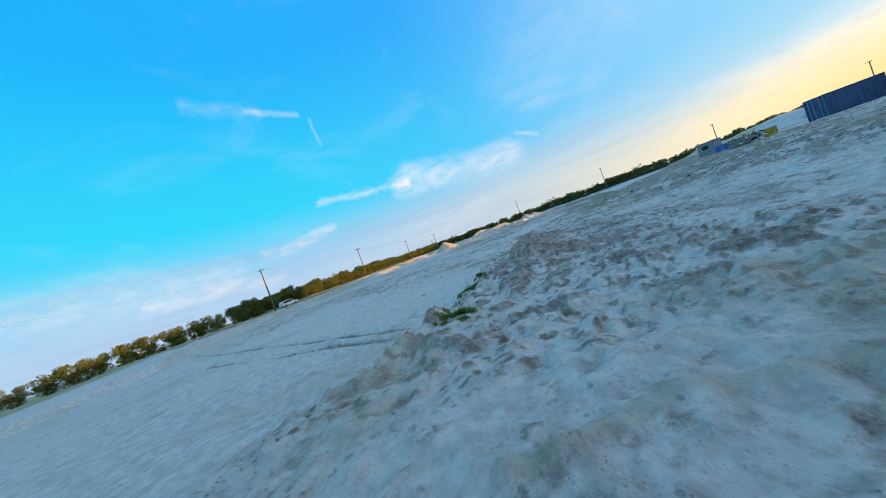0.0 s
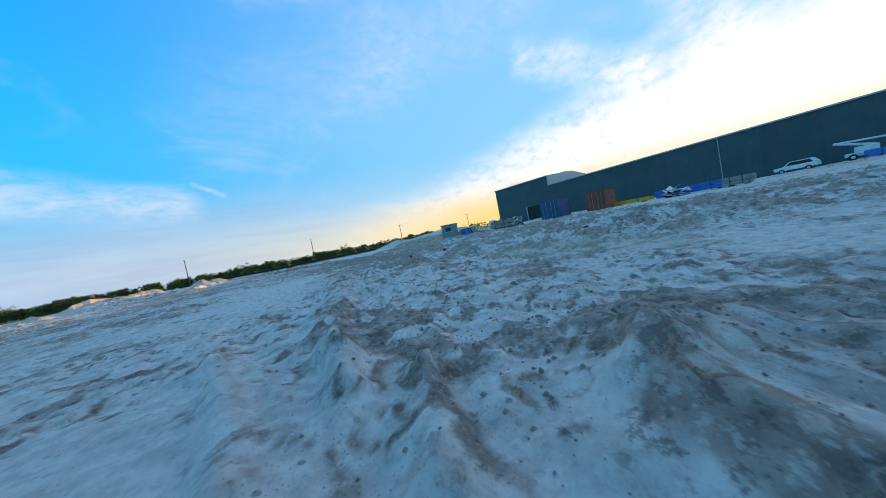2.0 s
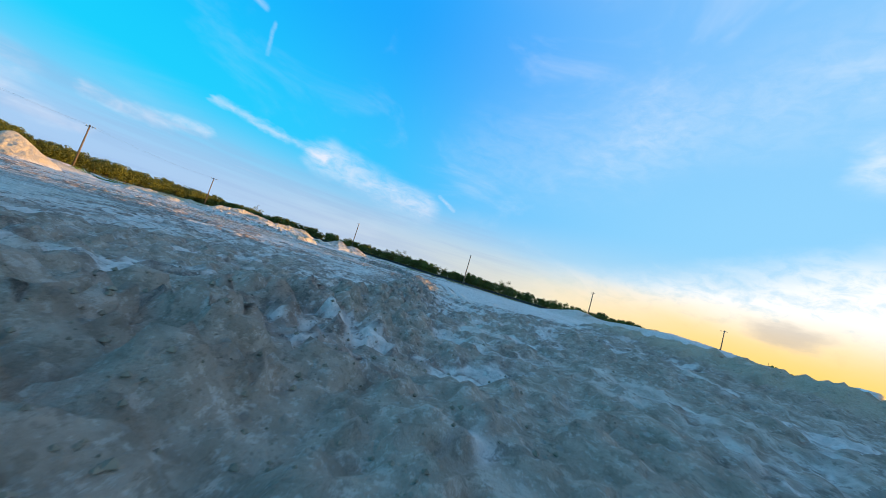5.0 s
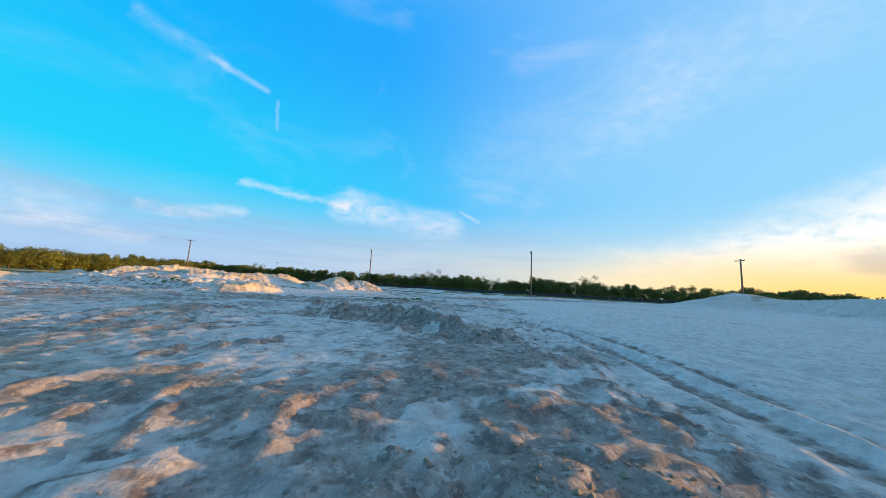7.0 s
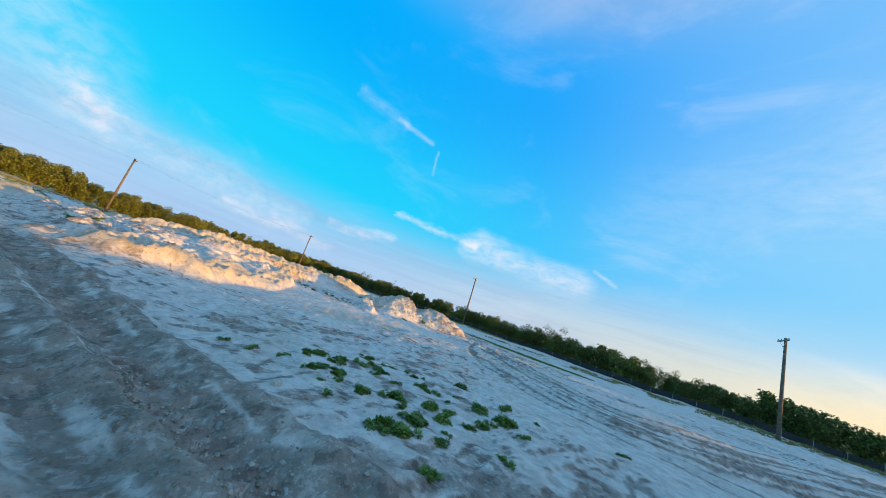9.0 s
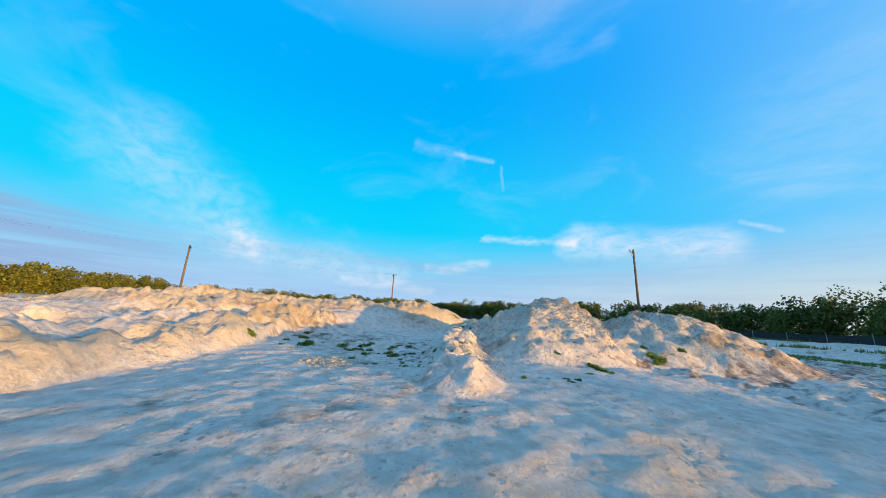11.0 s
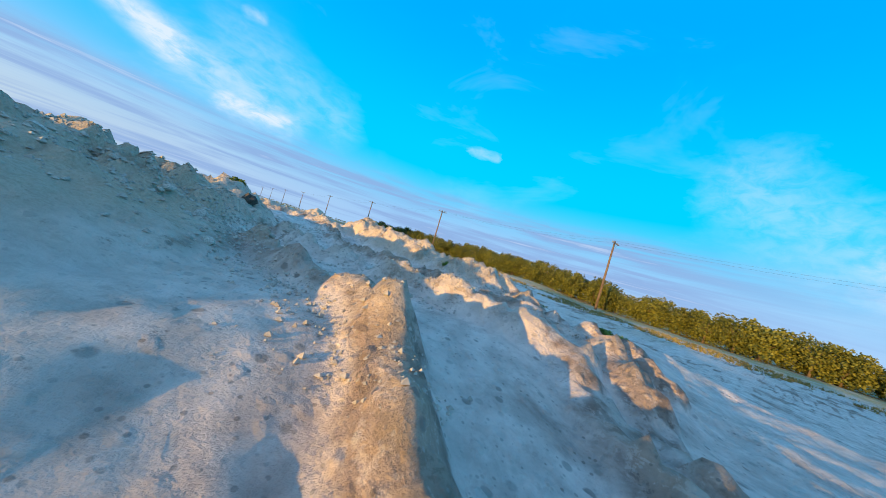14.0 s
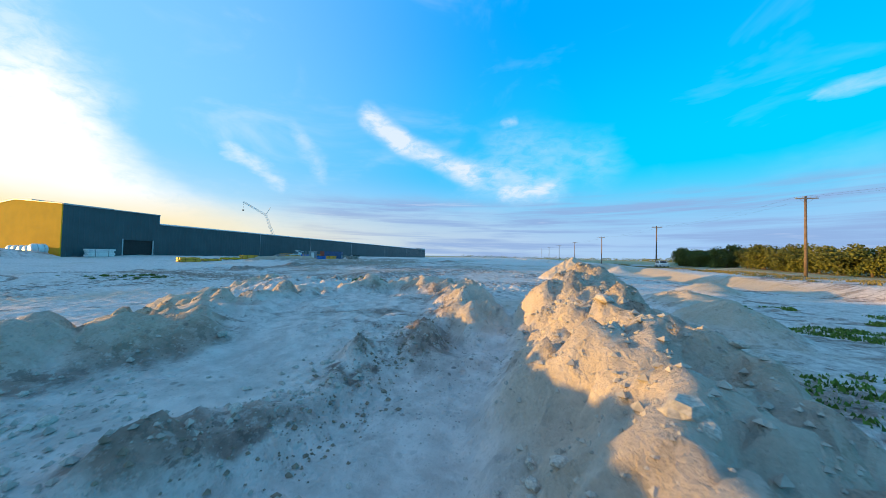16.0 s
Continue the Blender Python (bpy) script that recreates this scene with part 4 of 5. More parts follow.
for kk in (-60, -95, -140, -200, -260, -320):
    part("downpipe", rod((-0.3, kk, Z0), (-0.3, kk, LO - 0.2), 0.07, None, 6), TRIM, hall)
part("end_bay", prism([(-0.1, LO), (8, LO + 0.8), (8, LO + 2.0), (-0.1, LO + 1.2)], -LEN, -LEN + 18), TRIM, hall)

# ---- yard: containers, shed, racks ----
YARD = "goods along the edge of the yard"


def container(x, y, z, length, mat, turn, label, doors=True):
    t = thing("shipping_container", (x, y, z), label, "container", YARD, turn)
    w, h = 2.44, 2.59
    n = int(length / 0.28)
    for side in (-1, 1):
        bm = bmesh.new()
        pts = []
        for i in range(n + 1):
            xx = -length / 2 + 0.12 + (length - 0.24) * i / n
            pts.append((xx, side * (w / 2 - (0.03 if i % 2 else 0.065))))
        for i in range(n):
            a, b = pts[i], pts[i + 1]
            bm.faces.new([bm.verts.new(c) for c in ((*a, 0.16), (*b, 0.16), (*b, h - 0.12), (*a, h - 0.12))])
        part("side_sheet", bm, mat, t)
    part("roof_sheet", box(-length / 2, -w / 2 + 0.02, h - 0.08, length / 2, w / 2 - 0.02, h - 0.03), mat, t)
    part("floor_frame", box(-length / 2, -w / 2, 0.0, length / 2, w / 2, 0.16), mat, t)
    for sx in (-1, 1):
        for sy in (-1, 1):
            part("corner_post", box(sx * length / 2 - sx * 0.16, sy * w / 2 - sy * 0.16, 0, sx * length / 2, sy * w / 2, h, 0.01), mat, t)
        part("end_rail", box(sx * length / 2 - sx * 0.12, -w / 2 + 0.16, h - 0.14, sx * length / 2, w / 2 - 0.16, h), mat, t)
        for sy in (-1, 1):
            d = part("door" if sx < 0 else "end_sheet", box(sx * (length / 2 - 0.04), sy * 0.01, 0.17, sx * (length / 2 - 0.09), sy * (w / 2 - 0.17), h - 0.15, 0.008), mat, t)
            if sx < 0:
                for yy in (0.35, 0.8):
                    part("lock_rod", rod((-length / 2 - 0.01, sy * yy, 0.1), (-length / 2 - 0.01, sy * yy, h - 0.1), 0.02, None, 6), STEEL, d)
    for sy in (-1, 1):
        part("top_rail", box(-length / 2, sy * w / 2 - sy * 0.08, h - 0.12, length / 2, sy * w / 2, h), mat, t)
    return t


def on_ground(x, y, dz=0.0):
    return (x, y, level(x, y) + dz)


container(22.8, -46.6, level(22.8, -46.6) + 0.02, 6.06, BLUE, 16, "blue painted steel shipping container with closed doors, standing on the yard")
container(28.0, -50.8, level(28.0, -50.8) + 0.02, 6.06, RED, 10, "rust-red corrugated shipping container beside the blue one")


def shed():
    t = thing("site_shed", on_ground(17.0, -28.0, -0.05), "small grey sheet-metal site shed with a window", "shed", YARD, -50)
    part("shed_wall", box(-1.3, -1.1, 0, 1.3, 1.1, 2.3, 0.02), GREY, t)
    part("shed_roof", box(-1.45, -1.25, 2.3, 1.45, 1.25, 2.42, 0.02), TRIM, t)
    d = part("shed_door", box(-1.34, -0.4, 0.05, -1.3, 0.4, 2.0), WHITE, t)
    part("door_handle", rod((-1.36, 0.3, 1.0), (-1.36, 0.3, 1.15), 0.02), STEEL, d)
    w = part("shed_window", box(-0.6, -1.14, 1.1, 0.4, -1.1, 1.8), GLASS, t, "window reflecting the blue sky")
    part("window_frame", box(-0.7, -1.16, 1.02, 0.5, -1.14, 1.1), WHITE, w)


shed()


def rack(x, y, turn, n=5):
    t = thing("stillage_rack", on_ground(x, y), "yellow tubular steel stillage rack, empty", "rack", YARD, turn)
    for i in range(n + 1):
        xx = -n * 0.55 + i * 1.1
        for yy in (-0.55, 0.55):
            part("post", rod((xx, yy, 0), (xx, yy, 1.55), 0.045, None, 6), YELLOW, t)
    for yy in (-0.55, 0.55):
        for zz in (0.15, 0.85, 1.5):
            part("rail", rod((-n * 0.55, yy, zz), (n * 0.55, yy, zz), 0.04, None, 6), YELLOW, t)
    part("deck", box(-n * 0.55, -0.55, 0.1, n * 0.55, 0.55, 0.16), GREY, t)


rack(20.7, -32.1, 61, 5)
rack(23.0, -24.0, 20, 3)


def lumber(x, y, turn, length, w, rows, mat, label, group, lift=0.0, name="timber_stack"):
    t = thing(name, on_ground(x, y, lift), label, "stack", group, turn)
    r = random.Random(int(x * 7 + y * 3))
    for xx in (-length * 0.32, length * 0.32):
        part("bearer", box(xx - 0.06, -w / 2, 0, xx + 0.06, w / 2, 0.12), GREY_WOOD, t)
    for k in range(rows):
        for j in range(3):
            a = -w / 2 + j * w / 3
            o = r.uniform(-0.2, 0.2)
            part("plank_pack", box(-length / 2 + o, a + 0.02, 0.12 + k * 0.5, length / 2 + o, a + w / 3 - 0.02, 0.58 + k * 0.5, 0.02), mat, t)
    for xx in (-length * 0.25, length * 0.25):
        part("strap", box(xx - 0.03, -w / 2 - 0.01, 0.1, xx + 0.03, w / 2 + 0.01, 0.14 + rows * 0.5), BLACK, t)
    return t


lumber(13.6, -44.6, 75, 4.5, 1.6, 2, GREY_WOOD, "low stack of dark weathered timber on bearers", YARD)
lumber(19.2, -40.0, 60, 3.2, 1.3, 2, YELLOW, "yellow-painted timber bundle on the yard", YARD)
lumber(17.4, -32.2, 30, 3.0, 1.3, 2, TARP, "bundles under a bright blue tarpaulin", YARD)
lumber(33.0, -60.0, 88, 8.0, 2.0, 2, TARP, "long bundles under blue sheeting beside the hall", YARD, name="covered_stack")
lumber(29.5, -54.0, 88, 5.0, 1.6, 1, YELLOW, "yellow bundles lying low on the yard", YARD)
lumber(31.5, -64.5, 80, 2.2, 1.4, 2, GREY_WOOD, "stack of pale wooden pallets", YARD, name="pallet_stack")


def scrap(x, y, seed):
    t = thing("scrap_pile", on_ground(x, y), "pile of crumpled silver sheet and dark scrap", "scrap", YARD)
    r = random.Random(seed)
    for i in range(14):
        bm = bmesh.new()
        bmesh.ops.create_grid(bm, x_segments=4, y_segments=3, size=0.5)
        for v in bm.verts:
            v.co.z += r.uniform(-0.14, 0.14)
        bmesh.ops.solidify(bm, geom=bm.faces, thickness=0.02)
        p = part("sheet", bm, WRAP if i % 3 == 0 else (STEEL if i % 3 == 1 else BLACK), t)
        p.matrix_local = pose(r.uniform(-1.5, 1.5), r.uniform(-0.9, 0.9), 0.15 + 0.07 * i, r.uniform(-30, 30), r.uniform(-30, 30), r.uniform(0, 180))


scrap(14.2, -45.9, 3)
scrap(30.0, -59.0, 5)
for i in range(7):
    lumber(27.0 - 0.7 * i, 0.0 - i * 4.4, 82, 3.8, 1.8, 1 + (i % 3 == 0), YELLOW if i % 4 != 2 else GABLE, "stack of yellow-wrapped timber bundles along the yard", "stacks along the yard")
for i in range(5):
    lumber(59.0 + 0.5 * i, -60.0 - i * 16, 90, 5.0, 2.2, 2, (GREY, TARP, WHITE, GREY_WOOD, BLACK)[i], "stack of building material along the hall wall", "stacks along the hall")


def bale(x, y):
    t = thing("wrapped_bale", on_ground(x, y, 0.0), "round-topped bale in shiny white plastic wrap", "bale", "white bales by the gable")
    bm = bmesh.new()
    bmesh.ops.create_cone(bm, cap_ends=True, segments=20, radius1=1.35, radius2=1.35, depth=2.2)
    bmesh.ops.bevel(bm, geom=[e for e in bm.edges if abs(e.verts[0].co.z - e.verts[1].co.z) < 0.01], offset=0.16, segments=2, affect="EDGES")
    bmesh.ops.transform(bm, matrix=pose(0, 0, 1.3, 90, 0, 0), verts=bm.verts)
    part("wrap", bm, WRAP, t, smooth=True)
    for k in (-0.5, 0.5):
        bm = bmesh.new()
        bmesh.ops.create_cone(bm, cap_ends=False, segments=20, radius1=1.37, radius2=1.37, depth=0.08)
        bmesh.ops.transform(bm, matrix=pose(0, k, 1.3, 90, 0, 0), verts=bm.verts)
        part("twine", bm, GREY, t)


for i in range(5):
    bale(64.5 + i * 2.9, 7.0 - 0.2 * i)
lumber(61.5, -2.0, 90, 5.0, 2.0, 4, WHITE, "stack of white-wrapped boards by the hall door", "stacks along the hall")


def crane():
    t = thing("crawler_crane", (146.0, -147.0, -0.3), "white lattice-boom crane standing behind the hall", "crane")
    part("undercarriage", box(-3, -2.5, 0, 3, 2.5, 1.4, 0.2), BLACK, t)
    part("cab", box(-2.5, -1.5, 1.4, 3, 1.5, 4.0, 0.2), WHITE, t)

    def lattice_boom(name, p, q, w):
        p, q = Vector(p), Vector(q)
        d = (q - p).normalized()
        sx = d.cross(Vector((0, 1, 0))).normalized() * w
        sy = Vector((0, 1, 0)) * w
        bm = bmesh.new()
        n = int((q - p).length / (2.2 * w))
        for a, b in ((1, 1), (1, -1), (-1, 1), (-1, -1)):
            rod(p + sx * a + sy * b, q + sx * a * 0.5 + sy * b * 0.5, 0.09, None, 5, bm)
        for i in range(n):
            u, v = p.lerp(q, i / n), p.lerp(q, (i + 1) / n)
            s = 1 if i % 2 else -1
            rod(u + sx * s + sy, v - sx * s + sy, 0.05, None, 4, bm)
            rod(u + sx * s - sy, v - sx * s - sy, 0.05, None, 4, bm)
        part(name, bm, WHITE, t)

    lattice_boom("boom", (0, 0, 3.5), (8, 6.5, 32), 0.9)
    lattice_boom("jib", (8, 6.5, 32), (20, 16, 41), 0.65)
    part("hoist_rope", rod((20, 16, 41), (20, 16, 35), 0.07, None, 5), WIRE, t)
    part("mast", rod((8, 6.5, 32), (4.7, 5.2, 38), 0.2, None, 6), WHITE, t)
    part("hook_block", box(19.6, 15.6, 34, 20.4, 16.4, 35, 0.05), BLACK, t)


crane()


def lifter():
    t = thing("boom_lift", on_ground(62.0, -73.5), "white folded boom lift parked beside the hall", "machine", YARD, 95)
    part("chassis", box(-1.8, -1.0, 0.5, 1.8, 1.0, 1.1, 0.1), WHITE, t)
    for sx in (-1.2, 1.2):
        for sy in (-1.05, 1.05):
            bm = bmesh.new()
            bmesh.ops.create_cone(bm, cap_ends=True, segments=16, radius1=0.45, radius2=0.45, depth=0.35)
            bmesh.ops.transform(bm, matrix=pose(sx, sy, 0.45, 90, 0, 0), verts=bm.verts)
            wheel = part("wheel", bm, BLACK, t)
            bm = bmesh.new()
            bmesh.ops.create_cone(bm, cap_ends=True, segments=12, radius1=0.22, radius2=0.22, depth=0.38)
            bmesh.ops.transform(bm, matrix=pose(sx, sy, 0.45, 90, 0, 0), verts=bm.verts)
            part("rim", bm, WHITE, wheel)
    part("turret", box(-1.2, -0.7, 1.1, 0.9, 0.7, 1.9, 0.1), WHITE, t)
    part("lower_boom", rod((-1.0, 0, 1.8), (2.8, 0, 3.0), 0.2, 0.16, 6), WHITE, t)
    part("upper_boom", rod((2.8, 0, 3.0), (-3.4, 0, 2.6), 0.15, 0.12, 6), WHITE, t)
    bk = part("basket", box(-4.6, -0.9, 1.3, -3.4, 0.9, 1.4), GREY, t)
    for a in (-4.55, -3.45):
        for b in (-0.85, 0.85):
            part("basket_post", rod((a, b, 1.4), (a, b, 2.5), 0.03, None, 6), WHITE, bk)
    for b in (-0.85, 0.85):
        part("basket_rail", rod((-4.55, b, 2.5), (-3.45, b, 2.5), 0.03, None, 6), WHITE, bk)


lifter()


def wagon(x, y, turn, label, z=None):
    """A white estate car or pickup, seen far off."""
    at = on_ground(x, y) if z is None else (x, y, z)
    t = thing("parked_car", at, label, "car", turn=turn)
    side = [(-2.4, 0.45), (2.3, 0.45), (2.4, 0.95), (1.25, 1.08), (0.55, 1.72), (-1.75, 1.76), (-2.35, 1.1)]
    bm = prism(side, -0.9, 0.9)
    bmesh.ops.bevel(bm, geom=list(bm.edges), offset=0.07, segments=2, affect="EDGES")
    body = part("body", bm, WHITE, t, smooth=False)
    for sy in (-1, 1):
        part("side_window", prism([(0.95, 1.12), (0.45, 1.62), (-1.65, 1.64), (-2.0, 1.12)], sy * 0.905, sy * 0.915), GLASS, body)
    part("windscreen", prism([(1.22, 1.14), (0.62, 1.68), (0.66, 1.70), (1.27, 1.15)], -0.72, 0.72), GLASS, body)
    for sy in (-0.65, 0.65):
        part("headlight", box(2.36, sy - 0.18, 0.74, 2.42, sy + 0.18, 0.9, 0.02), LAMP, body)
    for sx in (-1.45, 1.45):
        for sy in (-0.82, 0.82):
            bm = bmesh.new()
            bmesh.ops.create_cone(bm, cap_ends=True, segments=18, radius1=0.36, radius2=0.36, depth=0.24)
            bmesh.ops.transform(bm, matrix=pose(sx, sy, 0.36, 90, 0, 0), verts=bm.verts)
            w = part("wheel", bm, BLACK, t)
            bm = bmesh.new()
            bmesh.ops.create_cone(bm, cap_ends=True, segments=12, radius1=0.2, radius2=0.2, depth=0.26)
            bmesh.ops.transform(bm, matrix=pose(sx, sy, 0.36, 90, 0, 0), verts=bm.verts)
            part("rim", bm, STEEL, w)


wagon(-81.5, -42.5, 85, "white estate car parked at the trees by a utility pole")
wagon(59.5, -67.0, 80, "white car parked in the yard beside the hall")

# ---- trees ----


def leaf_clump(bm, centre, radius, count, r, size):
    for _ in range(count):
        d = Vector((r.gauss(0, 1), r.gauss(0, 1), r.gauss(0, 0.8)))
        d = d.normalized() * radius * (r.random() ** 0.4)
        p = centre + d
        n = Vector((r.uniform(-1, 1), r.uniform(-1, 1), r.uniform(-0.2, 1))).normalized()
        u = n.orthogonal().normalized() * size * r.uniform(0.6, 1.3)
        v = n.cross(u).normalized() * size * r.uniform(0.4, 0.9)
        bm.faces.new([bm.verts.new(q) for q in (p - u, p - v * 0.8 + u * 0.1, p + u, p + v)])


def make_tree(seed, tall, wide, label):
    r = random.Random(seed)
    t = thing("tree", (0, 0, -200), label, "tree", "trees round the site")
    bm = bmesh.new()
    rod((0, 0, -0.3), (r.uniform(-0.2, 0.2), r.uniform(-0.2, 0.2), tall * 0.5), 0.16, 0.09, 7, bm)
    tips = []
    for k in range(7):
        a = k * 0.9 + r.uniform(-0.3, 0.3)
        s = r.uniform(0.45, 1.0) * wide * 0.5
        tip = Vector((math.cos(a) * s, math.sin(a) * s, tall * r.uniform(0.5, 0.84)))
        rod((0, 0, tall * r.uniform(0.2, 0.45)), tip, 0.06, 0.02, 5, bm)
        tips.append(tip)
    part("trunk", bm, BARK, t)
    bm = bmesh.new()
    tips += [Vector((r.uniform(-0.4, 0.4) * wide, r.uniform(-0.4, 0.4) * wide, tall * r.uniform(0.1, 0.8))) for _ in range(22)]
    for c in tips:
        leaf_clump(bm, c, wide * r.uniform(0.16, 0.26), 90, r, 0.16)
    part("crown", bm, LEAF, t)
    return t


kinds = [make_tree(11, 4.6, 3.6, "dense dark green young tree in a long row"), make_tree(12, 5.0, 4.0, "bushy green tree in a dense row"), make_tree(13, 4.2, 3.9, "low rounded green tree in a row"),
         make_tree(14, 7.6, 5.6, "taller broad dark tree standing above the row")]
rt = random.Random(5)
spots = []
y = -50.0
while y < 140:
    for depth in (0.0, 3.4):
        spots.append((-92.5 - 0.06 * y - depth + rt.uniform(-1, 1), y + rt.uniform(-0.9, 0.9), rt.randrange(3), rt.uniform(0.85, 1.15)))
    y += 3.1
NORTH = [(-98, 104), (-58, 99.5), (-33, 95), (13, 80), (59, 79.5), (100, 80)]
for (xa, ya), (xb, yb) in zip(NORTH, NORTH[1:]):
    n = int(math.hypot(xb - xa, yb - ya) / 3.3)
    for i in range(n):
        s = i / n
        for depth in (0.0, 4.0):
            big = rt.random() < (0.03 if -45 < xa + s * (xb - xa) < 40 else 0.02)
            spots.append((xa + s * (xb - xa) + rt.uniform(-1, 1), ya + s * (yb - ya) + depth + rt.uniform(-1, 1), 3 if big else rt.randrange(3), rt.uniform(0.7, 1.1)))
for xb, yb in ((2, 84), (6, 86), (10, 88), (-4, 90), (17, 87), (-28, 98), (-72, 110), (-77, 112), (-65, 113), (23, 86)):
    spots.append((xb, yb, 3, rt.uniform(0.6, 0.8)))
for i in range(22):
    spots.append((-92.0 - 2.4 * i + rt.uniform(-1, 1), -54.0 - 3.4 * i + rt.uniform(-1, 1), rt.randrange(3), 1.0))
used = set()
for x, y, k, s in spots:
    m = pose(x, y, level(x, y) - 0.1, 0, 0, rt.uniform(0, 360)) @ Matrix.Diagonal((s, s, s, 1))
    if k not in used:
        used.add(k)
        kinds[k].matrix_world = m
    else:
        copy_thing(kinds[k], m)


def far_wood(name, points, tall, step, seed, label):
    """Distant trees, too many to tell apart."""
    r = random.Random(seed)
    bm = bmesh.new()
    for (xa, ya), (xb, yb) in zip(points, points[1:]):
        n = int(math.hypot(xb - xa, yb - ya) / step)
        for i in range(n):
            s = i / n
            c = Vector((xa + s * (xb - xa), ya + s * (yb - ya), -0.5))
            h = tall * r.uniform(0.6, 1.15)
            for _ in range(9):
                p = c + Vector((r.uniform(-0.7, 0.7) * step, r.uniform(-4, 4), h * r.uniform(0.1, 0.9)))
                leaf_clump(bm, p, h * 0.22, 7, r, h * 0.13)
    return tagged(part(name, bm, LEAF), label, "trees", kind="stuff")


far_wood("far_wood", [(-150, -110), (-260, -300), (-300, -700), (-120, -900), (150, -900)], 7.0, 7.0, 3, "distant dark belt of trees along the skyline")
far_wood("far_wood", [(-140, 190), (-60, 180), (20, 170), (120, 160), (260, 120), (420, 20), (520, -200)], 6.5, 6.5, 4, "distant trees beyond the site towards the sunset")
far_wood("far_wood", [(-108, 160), (-190, 60), (-170, -60)], 6.5, 6.0, 6, "trees behind the row along the poles")


def silt_fence(points):
    t = thing("silt_fence", (points[0][0], points[0][1], level(*points[0])), "low black silt fence on stakes along the trees", "fence")
    base = t.matrix_world.inverted()
    bm = bmesh.new()
    prev = None
    for (xa, ya), (xb, yb) in zip(points, points[1:]):
        n = int(math.hypot(xb - xa, yb - ya) / 2.5)
        for i in range(n + 1):
            x, y = xa + (xb - xa) * i / n, ya + (yb - ya) * i / n
            z = level(x, y)
            a = [bm.verts.new(base @ Vector(v)) for v in ((x, y, z - 0.1), (x, y, z + 0.75), (x + 0.02, y + 0.03, z + 0.75), (x + 0.02, y + 0.03, z - 0.1))]
            if prev:
                for j in range(4):
                    bm.faces.new((prev[j], a[j], a[(j + 1) % 4], prev[(j + 1) % 4]))
            prev = a
            s = part("stake", box(-0.025, -0.05, -0.2, 0.025, 0.0, 0.95), GREY_WOOD, t)
            s.matrix_local = Matrix.Translation(base @ Vector((x, y, z)))
    part("fabric", bm, FENCE, t)


silt_fence([(-77, 95.5), (-34, 91.2), (13, 75.8), (56, 75)])

# ---- weeds and grass ----


def weed_mesh(seed, leaves, spread, tall, size):
    r = random.Random(seed)
    bm = bmesh.new()
    # a few tufts close together, each a mound of small tilted leaves
    tufts = []
    for _ in range(7):
        a, d = r.uniform(0, 6.283), spread * r.uniform(0.1, 0.9)
        tufts.append((math.cos(a) * d, math.sin(a) * d * 0.7, spread * r.uniform(0.18, 0.4), r.uniform(0.6, 1.1)))
    for _ in range(leaves):
        cx, cy, wide, high = r.choice(tufts)
        a, d = r.uniform(0, 6.283), math.sqrt(r.random())
        p = Vector((cx + math.cos(a) * d * wide, cy + math.sin(a) * d * wide, tall * high * (1 - d * d) * r.uniform(0.25, 1.0)))
        out = Vector((math.cos(a) * r.uniform(0.3, 1.0), math.sin(a) * r.uniform(0.3, 1.0), r.uniform(-0.2, 0.9))).normalized() * size * r.uniform(0.8, 1.6)
        w = out.cross(Vector((r.uniform(-0.6, 0.6), r.uniform(-0.6, 0.6), 1))) * 0.55
        b0, m0, m1, e = (bm.verts.new(v) for v in (p - out, p - w, p + w, p + out))
        bm.faces.new((b0, m0, e, m1))
    bm.normal_update()
    me = bpy.data.meshes.new("weed_clump")
    bm.to_mesh(me)
    bm.free()
    me.materials.append(WEED)
    return me


weeds = [weed_mesh(1, 620, 0.45, 0.2, 0.035), weed_mesh(2, 420, 0.36, 0.16, 0.03), weed_mesh(3, 800, 0.55, 0.24, 0.038)]
rw = random.Random(9)


def weed(x, y, k, s=1.0):
    ob = new("weed_clump", weeds[k])
    lean = Vector((level(x - 0.3, y) - level(x + 0.3, y), level(x, y - 0.3) - level(x, y + 0.3), 0.6)).normalized()
    slope = Vector((0, 0, 1)).rotation_difference(lean).to_matrix().to_4x4()
    ob.matrix_world = pose(x, y, level(x, y)) @ slope @ pose(0, 0, 0, 0, 0, rw.uniform(0, 360)) @ Matrix.Diagonal((s, s, s * rw.uniform(0.7, 1.2), 1))
    tagged(ob, ("leafy green weed clump growing on pale sand", "small green weed on the sand", "large spreading green weed clump on the slope")[k], "weed", "weeds on the sand")


def weed_patch(x, y, rx, ry, n, lo=0.5, hi=1.1):
    for _ in range(max(3, int(n * 0.7))):
        a, s = rw.uniform(0, 6.283), math.sqrt(rw.random())
        weed(x + math.cos(a) * s * rx, y + math.sin(a) * s * ry, rw.randrange(3), rw.uniform(lo, hi))


# along the broken crust and the mound of the first stretch
weed_patch(-14.5, -89.6, 0.7, 0.9, 22, 0.4, 0.9)
weed_patch(-15.1, -86.6, 0.4, 2.2, 14, 0.25, 0.7)
weed_patch(-15.0, -83.4, 0.6, 0.8, 9, 0.4, 0.8)
weed_patch(-14.6, -85.6, 0.7, 0.7, 9, 0.35, 0.75)
